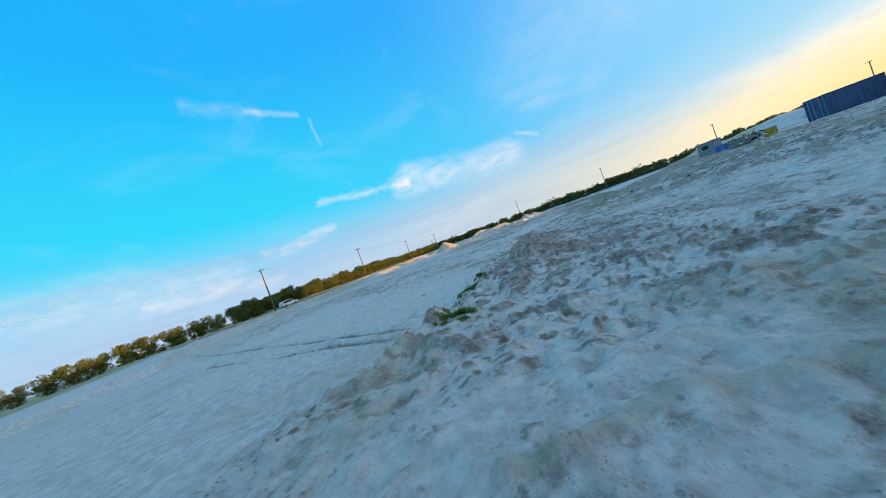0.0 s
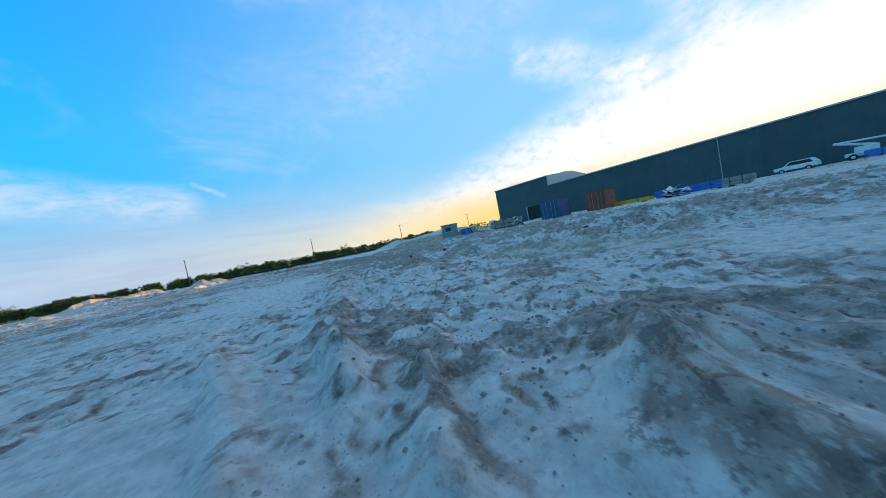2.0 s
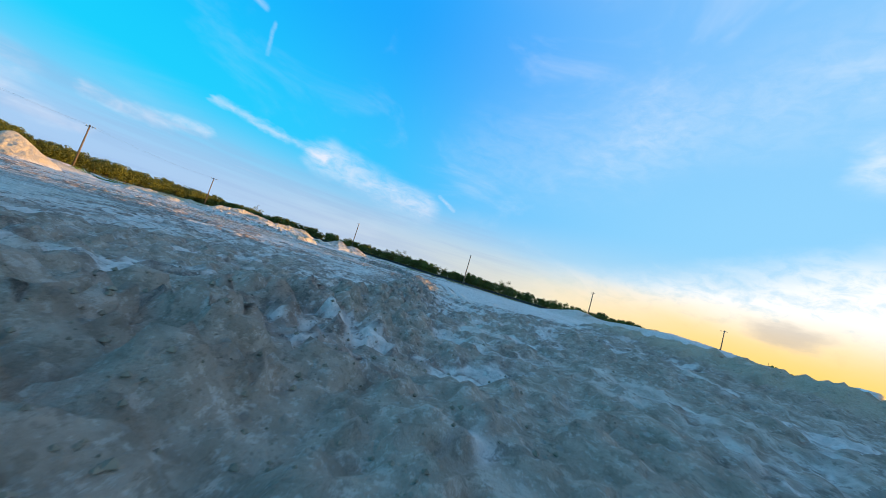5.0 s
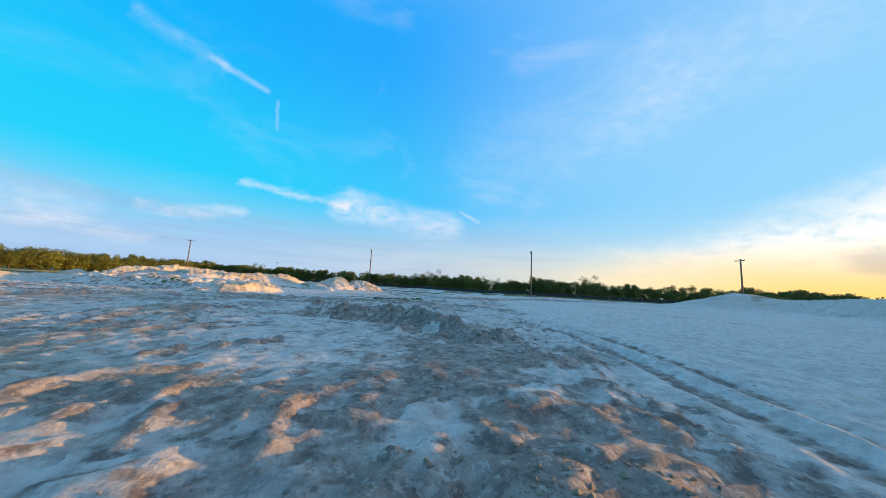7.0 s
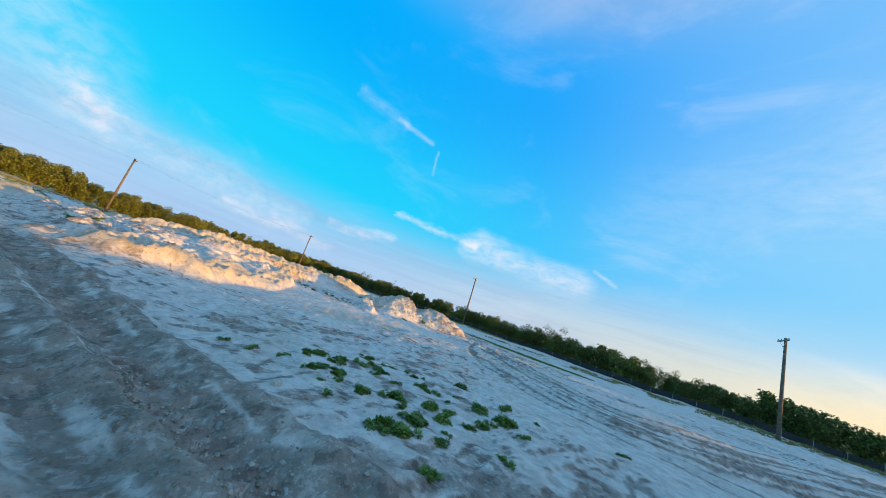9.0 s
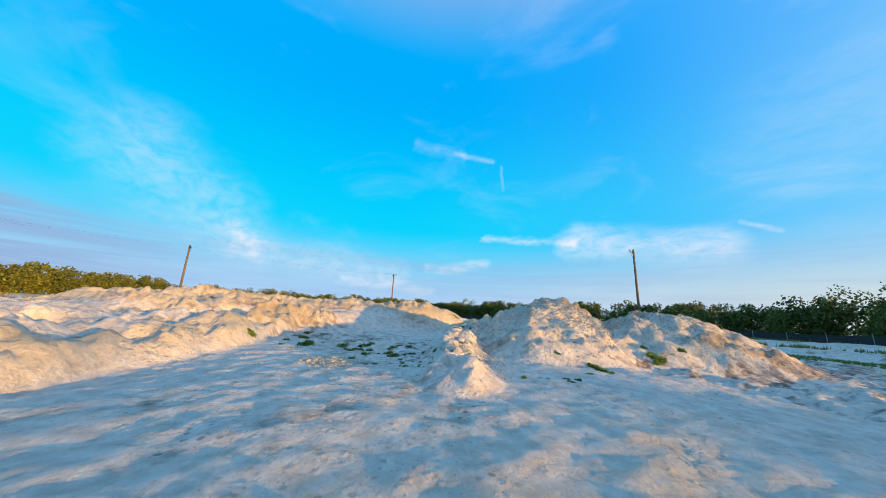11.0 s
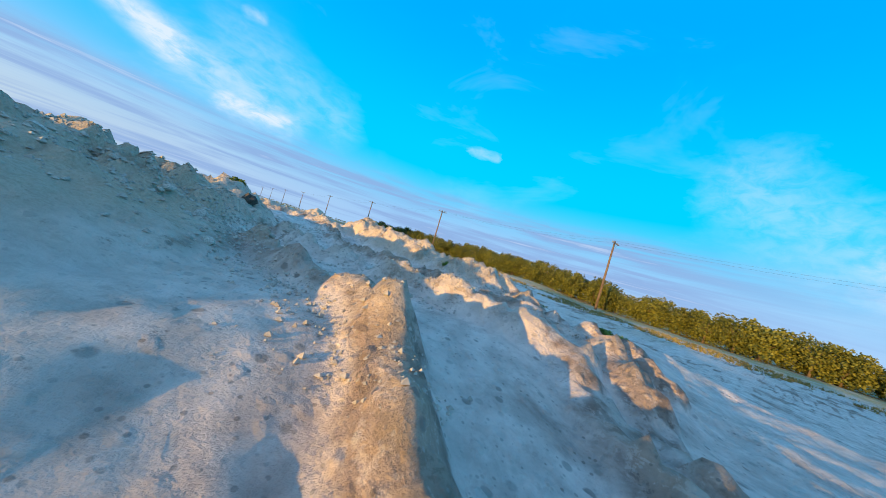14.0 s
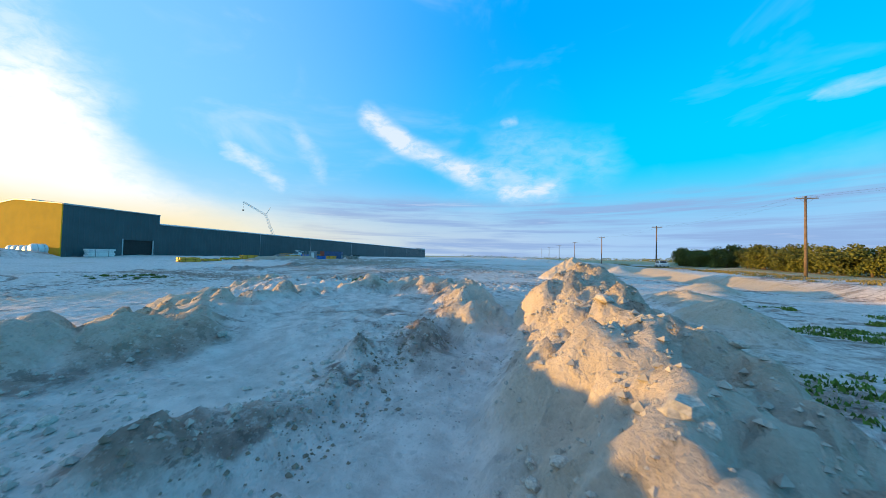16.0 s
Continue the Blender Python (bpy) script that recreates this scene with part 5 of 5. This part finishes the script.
for x, y, k, s in ((-20.1, -81.0, 1, 0.4), (-21.4, -83.0, 1, 0.3), (-17.4, -74.3, 0, 0.45), (-15.5, -78.3, 2, 0.36), (-21.4, -74.7, 1, 0.45), (-15.0, -78.6, 0, 0.35), (-15.8, -82.6, 1, 0.5)):
    weed(x, y, k, s)
# green patch beyond the tyre tracks
for x, y, s in ((-11.2, 27.1, 0.5), (-10.2, 27.3, 0.6), (-8.8, 27.3, 0.6), (-7.5, 26.4, 0.8), (-7.2, 26.7, 0.7), (-8.3, 28.0, 0.9), (-7.4, 27.3, 0.8), (-8.5, 29.6, 0.9), (-6.3, 26.2, 0.5), (-5.7, 27.8, 0.6), (-6.7, 27.2, 0.5),
                (-8.1, 31.5, 0.8), (-6.6, 31.0, 0.8), (-6.3, 29.8, 0.8), (-6.7, 28.4, 0.5), (-3.7, 31.7, 0.5), (-11.6, 26.5, 0.5), (-12.6, 26.4, 0.5), (-10.5, 28.3, 0.7), (-8.9, 26.5, 0.5), (-10.3, 28.9, 0.8)):
    weed(x, y, rw.randrange(3), s)
weed_patch(-8.8, 28.6, 2.8, 2.2, 70, 0.25, 0.7)
weed_patch(-6.3, 30.2, 0.8, 1.4, 10, 0.35, 0.8)
weed_patch(-33.5, 27.0, 2.6, 1.6, 14, 0.5, 1.0)
# slope before the stony heap: many small clumps
for x, y, s in ((-31.7, 41.2, 0.7), (-30.3, 42.7, 0.9), (-30.7, 42.0, 0.4), (-29.7, 43.9, 0.6), (-28.9, 43.8, 0.6), (-29.1, 44.2, 0.6), (-27.8, 43.8, 0.45), (-29.0, 44.6, 0.5), (-28.2, 44.9, 0.5), (-27.1, 44.4, 0.45),
                (-29.2, 45.7, 0.45), (-30.3, 45.3, 0.5), (-28.9, 46.3, 0.4), (-26.8, 45.0, 0.25), (-26.0, 45.0, 0.25), (-25.8, 44.3, 0.2), (-26.3, 44.2, 0.2), (-27.0, 45.6, 0.25), (-26.2, 45.4, 0.25), (-24.5, 44.6, 0.2)):
    weed(x, y, rw.randrange(3), s)
for x, y, s in ((-24.2, 44.5, 0.28), (-24.8, 45.2, 0.2), (-26.2, 46.9, 0.4), (-25.1, 44.0, 0.16), (-24.5, 43.9, 0.14), (-24.9, 44.0, 0.12), (-25.8, 43.6, 0.16), (-25.6, 43.8, 0.2), (-25.3, 43.7, 0.24), (-25.4, 43.6, 0.2),
                (-26.0, 43.2, 0.24), (-26.1, 43.0, 0.22), (-27.0, 43.0, 0.3), (-34.7, 44.1, 0.6), (-32.6, 43.3, 0.6), (-30.8, 43.0, 0.5), (-32.2, 42.6, 0.5), (-23.7, 44.4, 0.2), (-24.0, 44.1, 0.14), (-27.3, 47.4, 0.4), (-27.8, 48.7, 0.5)):
    weed(x, y, rw.randrange(3), s)
for x, y, s in ((-22.6, 48.7, 0.75), (-22.3, 48.6, 0.6), (-22.8, 48.8, 0.5), (-22.4, 47.7, 0.3), (-21.7, 51.2, 0.7), (-21.9, 51.2, 0.6), (-21.2, 52.2, 0.5), (-22.3, 51.8, 0.4), (-22.4, 46.4, 0.25), (-22.2, 46.6, 0.25),
                (-23.0, 45.5, 0.24), (-22.8, 45.9, 0.2), (-22.6, 45.9, 0.2), (-22.2, 46.2, 0.3), (-23.7, 48.4, 0.3)):
    weed(x, y, rw.randrange(3), s)
weed_patch(-26.6, 44.9, 2.2, 0.9, 20, 0.1, 0.22)
weed_patch(-29.0, 45.2, 1.8, 1.0, 12, 0.25, 0.5)
weed_patch(-28.3, 48.4, 0.6, 0.6, 8, 0.25, 0.5)
# small heap and the foot of the long one
weed_patch(-32.1, 52.0, 0.7, 0.5, 16, 0.35, 0.7)
weed_patch(-30.3, 55.0, 1.2, 0.9, 8, 0.25, 0.55)
weed_patch(-35.85, 55.45, 0.2, 0.2, 14, 0.14, 0.26)
for x, y, s in ((-36.4, 55.7, 0.16), (-36.5, 56.1, 0.2), (-36.4, 56.0, 0.18), (-37.2, 56.6, 0.2), (-36.6, 56.6, 0.18), (-38.2, 55.9, 0.25), (-38.0, 56.9, 0.25), (-37.7, 57.2, 0.22), (-37.4, 57.1, 0.2), (-37.7, 57.4, 0.2),
                (-38.5, 58.2, 0.3), (-38.8, 58.6, 0.35), (-38.3, 58.1, 0.25), (-39.6, 59.6, 0.5), (-41.0, 61.0, 0.6), (-36.4, 54.4, 0.2), (-37.0, 53.2, 0.25)):
    weed(x, y, rw.randrange(3), s)
# by the track and the berm
weed_patch(-47.7, 49.4, 0.5, 1.1, 9, 0.25, 0.5)
weed_patch(-48.2, 52.6, 0.8, 0.5, 6, 0.3, 0.6)
weed_patch(-50.2, 51.2, 1.2, 0.8, 7, 0.3, 0.6)
weed_patch(-52.4, 50.8, 0.5, 0.4, 4, 0.5, 0.8)
weed_patch(-46.9, 55.9, 0.6, 0.4, 8, 0.45, 0.8)
weed_patch(-43.0, 52.2, 0.25, 0.3, 4, 0.35, 0.55)
weed_patch(-39.4, 48.2, 0.3, 0.4, 5, 0.4, 0.7)
weed_patch(-56.2, 47.4, 1.4, 1.4, 6, 0.3, 0.6)
weed(-45.1, 50.8, 0, 0.4)
weed(-45.7, 50.6, 0, 0.45)
weed_patch(-46.4, 50.3, 0.3, 0.2, 4, 0.4, 0.6)


def meadow(name, patches, tall, mat, seed, label):
    """Grass that nobody could count."""
    r = random.Random(seed)
    co, faces = [], []
    for cx, cy, rx, ry, n in patches:
        pts = []
        for _ in range(n):
            a, s = r.uniform(0, 6.283), math.sqrt(r.random())
            pts.append((cx + math.cos(a) * s * rx, cy + math.sin(a) * s * ry))
        arr = np.array(pts)
        keep = fbm(arr[:, 0], arr[:, 1], 3.0, 3) > -0.12
        zs = height(arr[:, 0], arr[:, 1])
        for (x, y), z, ok in zip(pts, zs, keep):
            if not ok:
                continue
            for _ in range(5):
                a, h = r.uniform(0, 6.283), tall * r.uniform(0.4, 1.1)
                w = 0.03 + 0.05 * r.random()
                ox, oy = r.uniform(-0.15, 0.15), r.uniform(-0.15, 0.15)
                lx, ly = math.cos(a) * h * 0.4, math.sin(a) * h * 0.4
                i = len(co)
                co += [(x + ox - w * math.sin(a), y + oy + w * math.cos(a), z - 0.03), (x + ox + w * math.sin(a), y + oy - w * math.cos(a), z - 0.03), (x + ox + lx, y + oy + ly, z + h)]
                faces.append((i, i + 1, i + 2))
    me = bpy.data.meshes.new(name)
    me.from_pydata(co, [], faces)
    me.materials.append(mat)
    return tagged(new(name, me), label, "grass", kind="stuff")


meadow("grass", [(-29, 60.8, 7.5, 1.6, 2200), (-33.6, 58.6, 2.4, 1.2, 600), (-14, 63, 10, 2.0, 1400), (-60.5, 30, 4.0, 4.5, 2600), (-66, 27.5, 6, 4, 2200), (-55, 41, 4, 3, 500)], 0.11, WEED, 21, "green grass growing in patches on the sand")
meadow("dry_grass", [(-80, 20, 4, 60, 5200), (-78, -40, 4, 30, 2000), (-53, 86, 40, 4, 3600), (18, 73, 40, 3, 3000)], 0.25, DRY, 22, "dry yellow grass along the site's edge")

# ---- stones, clods and litter ----
stone_meshes = []
for k in range(5):
    bm = rough_stone(k + 1)
    me = bpy.data.meshes.new("stone")
    bm.to_mesh(me)
    bm.free()
    me.materials.append(ROCK)
    stone_meshes.append(me)
clod_meshes = []
for k in range(4):
    bm = rough_stone(k + 20, 0.6)
    me = bpy.data.meshes.new("clod")
    bm.to_mesh(me)
    bm.free()
    me.materials.append(CLOD)
    clod_meshes.append(me)
rs = random.Random(31)


def strew(name, meshes, cx, cy, rx, ry, n, lo, hi, label, cat, group):
    for _ in range(n):
        a, s = rs.uniform(0, 6.283), math.sqrt(rs.random())
        x, y = cx + math.cos(a) * s * rx, cy + math.sin(a) * s * ry
        k = lo + (hi - lo) * rs.random() ** 2.5
        ob = new(name, rs.choice(meshes))
        ob.matrix_world = pose(x, y, level(x, y) + 0.1 * k, rs.uniform(-20, 20), rs.uniform(-20, 20), rs.uniform(0, 360)) @ Matrix.Diagonal((k, k * rs.uniform(0.7, 1.1), k * rs.uniform(0.6, 1), 1))
        tagged(ob, label, cat, group)


STONE = ("rough pale stone lying on the sand", "stone", "stones on the sand")
CLODS = ("dark grey clod of earth on the sand", "clod", "clods of earth")
strew("stone", stone_meshes, -27.0, 42.3, 0.8, 0.5, 40, 0.06, 0.16, *STONE)
strew("stone", stone_meshes, -26.0, 50.6, 2.6, 2.6, 50, 0.06, 0.24, *STONE)
strew("stone", stone_meshes, -44.6, 54.2, 0.9, 1.6, 14, 0.02, 0.08, *STONE)
strew("stone", stone_meshes, -46.2, 47.0, 0.9, 4.2, 60, 0.05, 0.22, *STONE)
strew("stone", stone_meshes, -44.4, 46.0, 0.9, 4.0, 14, 0.02, 0.08, *STONE)
strew("stone", stone_meshes, -37.0, 53.4, 2.6, 2.2, 40, 0.05, 0.18, *STONE)
strew("stone", stone_meshes, -41.0, 46.0, 2.2, 2.4, 30, 0.04, 0.16, *STONE)
strew("stone", stone_meshes, -46.5, 51.1, 0.08, 0.08, 1, 0.28, 0.3, "large angular white stone lying on the berm", "stone", "stones on the sand")
strew("stone", stone_meshes, -9.5, 25.8, 0.05, 0.05, 1, 0.2, 0.22, *STONE)
strew("stone", stone_meshes, -18.5, -73.6, 0.9, 0.7, 26, 0.05, 0.16, *STONE)
strew("clod", clod_meshes, -10.5, -55.3, 0.9, 0.4, 50, 0.03, 0.12, *CLODS)
strew("clod", clod_meshes, -6.0, -52.0, 4.0, 7.0, 26, 0.05, 0.14, *CLODS)
strew("clod", clod_meshes, -1.5, -38.0, 3.0, 12.0, 26, 0.05, 0.16, *CLODS)
strew("clod", clod_meshes, -4.6, 13.6, 3.4, 2.6, 50, 0.06, 0.24, *CLODS)
strew("clod", clod_meshes, -1.0, 8.8, 1.6, 1.0, 24, 0.05, 0.18, *CLODS)
strew("clod", clod_meshes, 0.4, -3.5, 2.4, 4.0, 20, 0.05, 0.16, *CLODS)
strew("clod", clod_meshes, -16.4, -92.0, 1.0, 4.0, 24, 0.05, 0.18, *CLODS)
strew("clod", clod_meshes, -14.5, -79.0, 3.0, 6.0, 16, 0.04, 0.12, *CLODS)
strew("clod", clod_meshes, -13.0, -65.0, 3.0, 5.0, 14, 0.04, 0.14, *CLODS)


def gravel(name, mat, beds, label, seed):
    """Crumbs and pebbles, too small and too many to count."""
    r = random.Random(seed)
    co, faces = [], []
    shape = ((1, 0, 0), (-1, 0, 0), (0, 1, 0), (0, -1, 0), (0, 0, 1), (0, 0, -0.7))
    tris = ((0, 2, 4), (2, 1, 4), (1, 3, 4), (3, 0, 4), (2, 0, 5), (1, 2, 5), (3, 1, 5), (0, 3, 5))
    for x0, y0, x1, y1, half, count, lo, hi in beds:
        size = math.hypot(x1 - x0, y1 - y0)
        nx_, ny_ = -(y1 - y0) / size, (x1 - x0) / size
        for _ in range(count):
            s, d = r.random(), r.gauss(0, 0.55) * half
            x, y = x0 + s * (x1 - x0) + nx_ * d, y0 + s * (y1 - y0) + ny_ * d
            k = lo + (min(hi, 0.055) - lo) * r.random() ** 3
            z, a, i = level(x, y) + 0.2 * k, r.uniform(0, 6.283), len(co)
            c, s_ = math.cos(a), math.sin(a)
            for u, v, w in shape:
                j = k * r.uniform(0.6, 1.2)
                co.append((x + (u * c - v * s_) * j, y + (u * s_ + v * c) * j * 0.8, z + w * j * 0.75))
            faces += [tuple(i + q for q in t) for t in tris]
    me = bpy.data.meshes.new(name)
    me.from_pydata(co, [], faces)
    me.materials.append(mat)
    tagged(new(name, me), label, "gravel", kind="stuff")


gravel("gravel", ROCK, [
    (-44.9, 56.0, -45.4, 51.0, 0.5, 900, 0.008, 0.035), (-46.4, 52.0, -46.4, 40.0, 1.3, 2600, 0.015, 0.09), (-43.6, 56.0, -42.6, 49.0, 0.5, 1300, 0.008, 0.04), (-42.6, 49.0, -43.8, 41.0, 0.6, 900, 0.012, 0.07),
    (-42.4, 55.5, -40.6, 50.5, 0.5, 1300, 0.008, 0.04), (-40.4, 57.5, -39.2, 51.0, 0.5, 1300, 0.008, 0.04), (-45.0, 54.0, -44.6, 41.0, 0.8, 260, 0.008, 0.03), (-38.0, 54.0, -42.0, 46.8, 2.0, 1800, 0.015, 0.08),
    (-27.6, 51.0, -23.4, 52.4, 2.4, 7000, 0.015, 0.12), (-24.6, 53.6, -21.0, 54.6, 2.0, 2500, 0.015, 0.1), (-27.8, 49.5, -24.0, 44.4, 0.9, 3000, 0.012, 0.08), (-36.8, 54.0, -38.8, 50.5, 1.6, 2500, 0.012, 0.06), (-27.6, 42.0, -26.2, 42.7, 0.55, 700, 0.03, 0.09), (-11.0, 24.0, -4.0, 24.8, 0.5, 400, 0.015, 0.08),
    (-16.8, -97.0, -15.5, -85.0, 0.8, 900, 0.012, 0.06), (-19.2, -73.8, -17.8, -73.2, 0.8, 500, 0.012, 0.06)],
    "small pale pebbles and crumbs of earth scattered on the sand", 41)
gravel("earth_crumbs", CLOD, [
    (-13.0, -72.0, -12.0, -60.0, 3.0, 1400, 0.012, 0.05), (-12.0, -58.0, -2.0, -42.0, 3.6, 6000, 0.01, 0.045), (-2.0, -42.0, 0.5, -20.0, 3.0, 2600, 0.015, 0.1),
    (0.8, -18.0, 0.6, 2.0, 2.2, 5000, 0.012, 0.1), (-9.6, 15.2, -3.0, 13.6, 1.0, 1500, 0.015, 0.09), (-3.4, 13.8, 0.2, 8.6, 1.3, 1300, 0.015, 0.09), (-12.6, 20.0, -2.0, 20.4, 1.0, 1400, 0.01, 0.05), (-11.0, 23.8, -4.0, 24.6, 0.7, 900, 0.01, 0.05),
    (-43.0, 50.5, -43.6, 43.0, 0.4, 700, 0.012, 0.05), (-44.2, 56.5, -42.8, 50.8, 0.3, 250, 0.01, 0.035), (-38.4, 42.3, -36.6, 46.0, 0.8, 400, 0.015, 0.07)],
    "dark crumbs of dug clay scattered along the ridges", 42)


def long_pipe(p, q, r, mat, label, name="pipe"):
    t = thing(name, (*p, level(*p)), label, "pipe")
    z0, z1 = level(*p) + r, level(*q) + r
    # the tube lies on the highest lump under it
    over = max(level(p[0] + (q[0] - p[0]) * s / 8, p[1] + (q[1] - p[1]) * s / 8) + r - (z0 + (z1 - z0) * s / 8) for s in range(9))
    t.location.z += 0.6 * max(0.0, over)
    d = Vector((q[0] - p[0], q[1] - p[1], z1 - z0))
    bm = rod((0, 0, r), Vector((0, 0, r)) + d, r, None, 12)
    part("tube", bm, mat, t, smooth=True)
    for e in (Vector((0, 0, r)), Vector((0, 0, r)) + d):
        u = d.normalized() * 0.04
        part("rim", rod(e - u, e + u, r * 1.12, None, 12), mat, t)


long_pipe((-9.45, -54.7), (-9.45, -57.3), 0.025, WHITE, "thin white plastic pipe lying on the sand")
long_pipe((-12.6, -48.4), (-9.8, -46.2), 0.05, WHITE, "white plastic pipe lying across the dug soil")
long_pipe((-18.6, -55.0), (-17.6, -54.3), 0.03, WHITE, "short white plastic pipe lying on the sand")
long_pipe((-6.2, -50.5), (-5.95, -50.0), 0.03, BLACK, "short length of black pipe sticking out of soil")
long_pipe((-34.6, 47.9), (-32.0, 48.2), 0.04, WHITE, "long white plastic pipe lying in the hollow")
long_pipe((-5.0, 13.1), (-4.1, 12.7), 0.06, GREY_WOOD, "broken grey wooden post lying in the clay")


def crumpled(x, y, size, mat, label, name="plastic_sheet"):
    bm = bmesh.new()
    bmesh.ops.create_grid(bm, x_segments=9, y_segments=6, size=0.5)
    r = random.Random(int(x * 10))
    for v in bm.verts:
        v.co = Vector((v.co.x * size, v.co.y * size * 0.45, 0.12 * size + 0.12 * size * noise.noise(v.co * 4) - 0.25 * size * abs(v.co.y) + r.uniform(-0.01, 0.01)))
    bmesh.ops.solidify(bm, geom=bm.faces, thickness=0.008)
    ob = part(name, bm, mat, smooth=True)
    ob.matrix_world = pose(x, y, level(x, y) + 0.02, 0, 8, 60)
    tagged(ob, label, "litter")


crumpled(-15.1, -77.4, 0.6, WHITE, "crumpled white plastic sheet caught on the slope")
crumpled(-16.2, -75.0, 0.3, WHITE, "scrap of white plastic on the sand")


def dark_lump(x, y, size, label):
    bm = rough_stone(int(x * 3 + y), 0.9)
    ob = part("root_clod", bm, ROOT, smooth=False)
    ob.matrix_world = pose(x, y, level(x, y) + 0.25 * size, 10, 20, 30) @ Matrix.Diagonal((size, size * 0.8, size, 1))
    tagged(ob, label, "clod", "clods of earth")


dark_lump(1.4, -62.2, 0.45, "large dark root clod on the bank")
dark_lump(-4.4, -50.0, 0.3, "dark root clod lying on the dug soil")
dark_lump(-1.1, -50.4, 0.35, "dark root clod lying on the pale bank")
dark_lump(-39.8, 49.7, 0.35, "dark clod of earth on the bank")
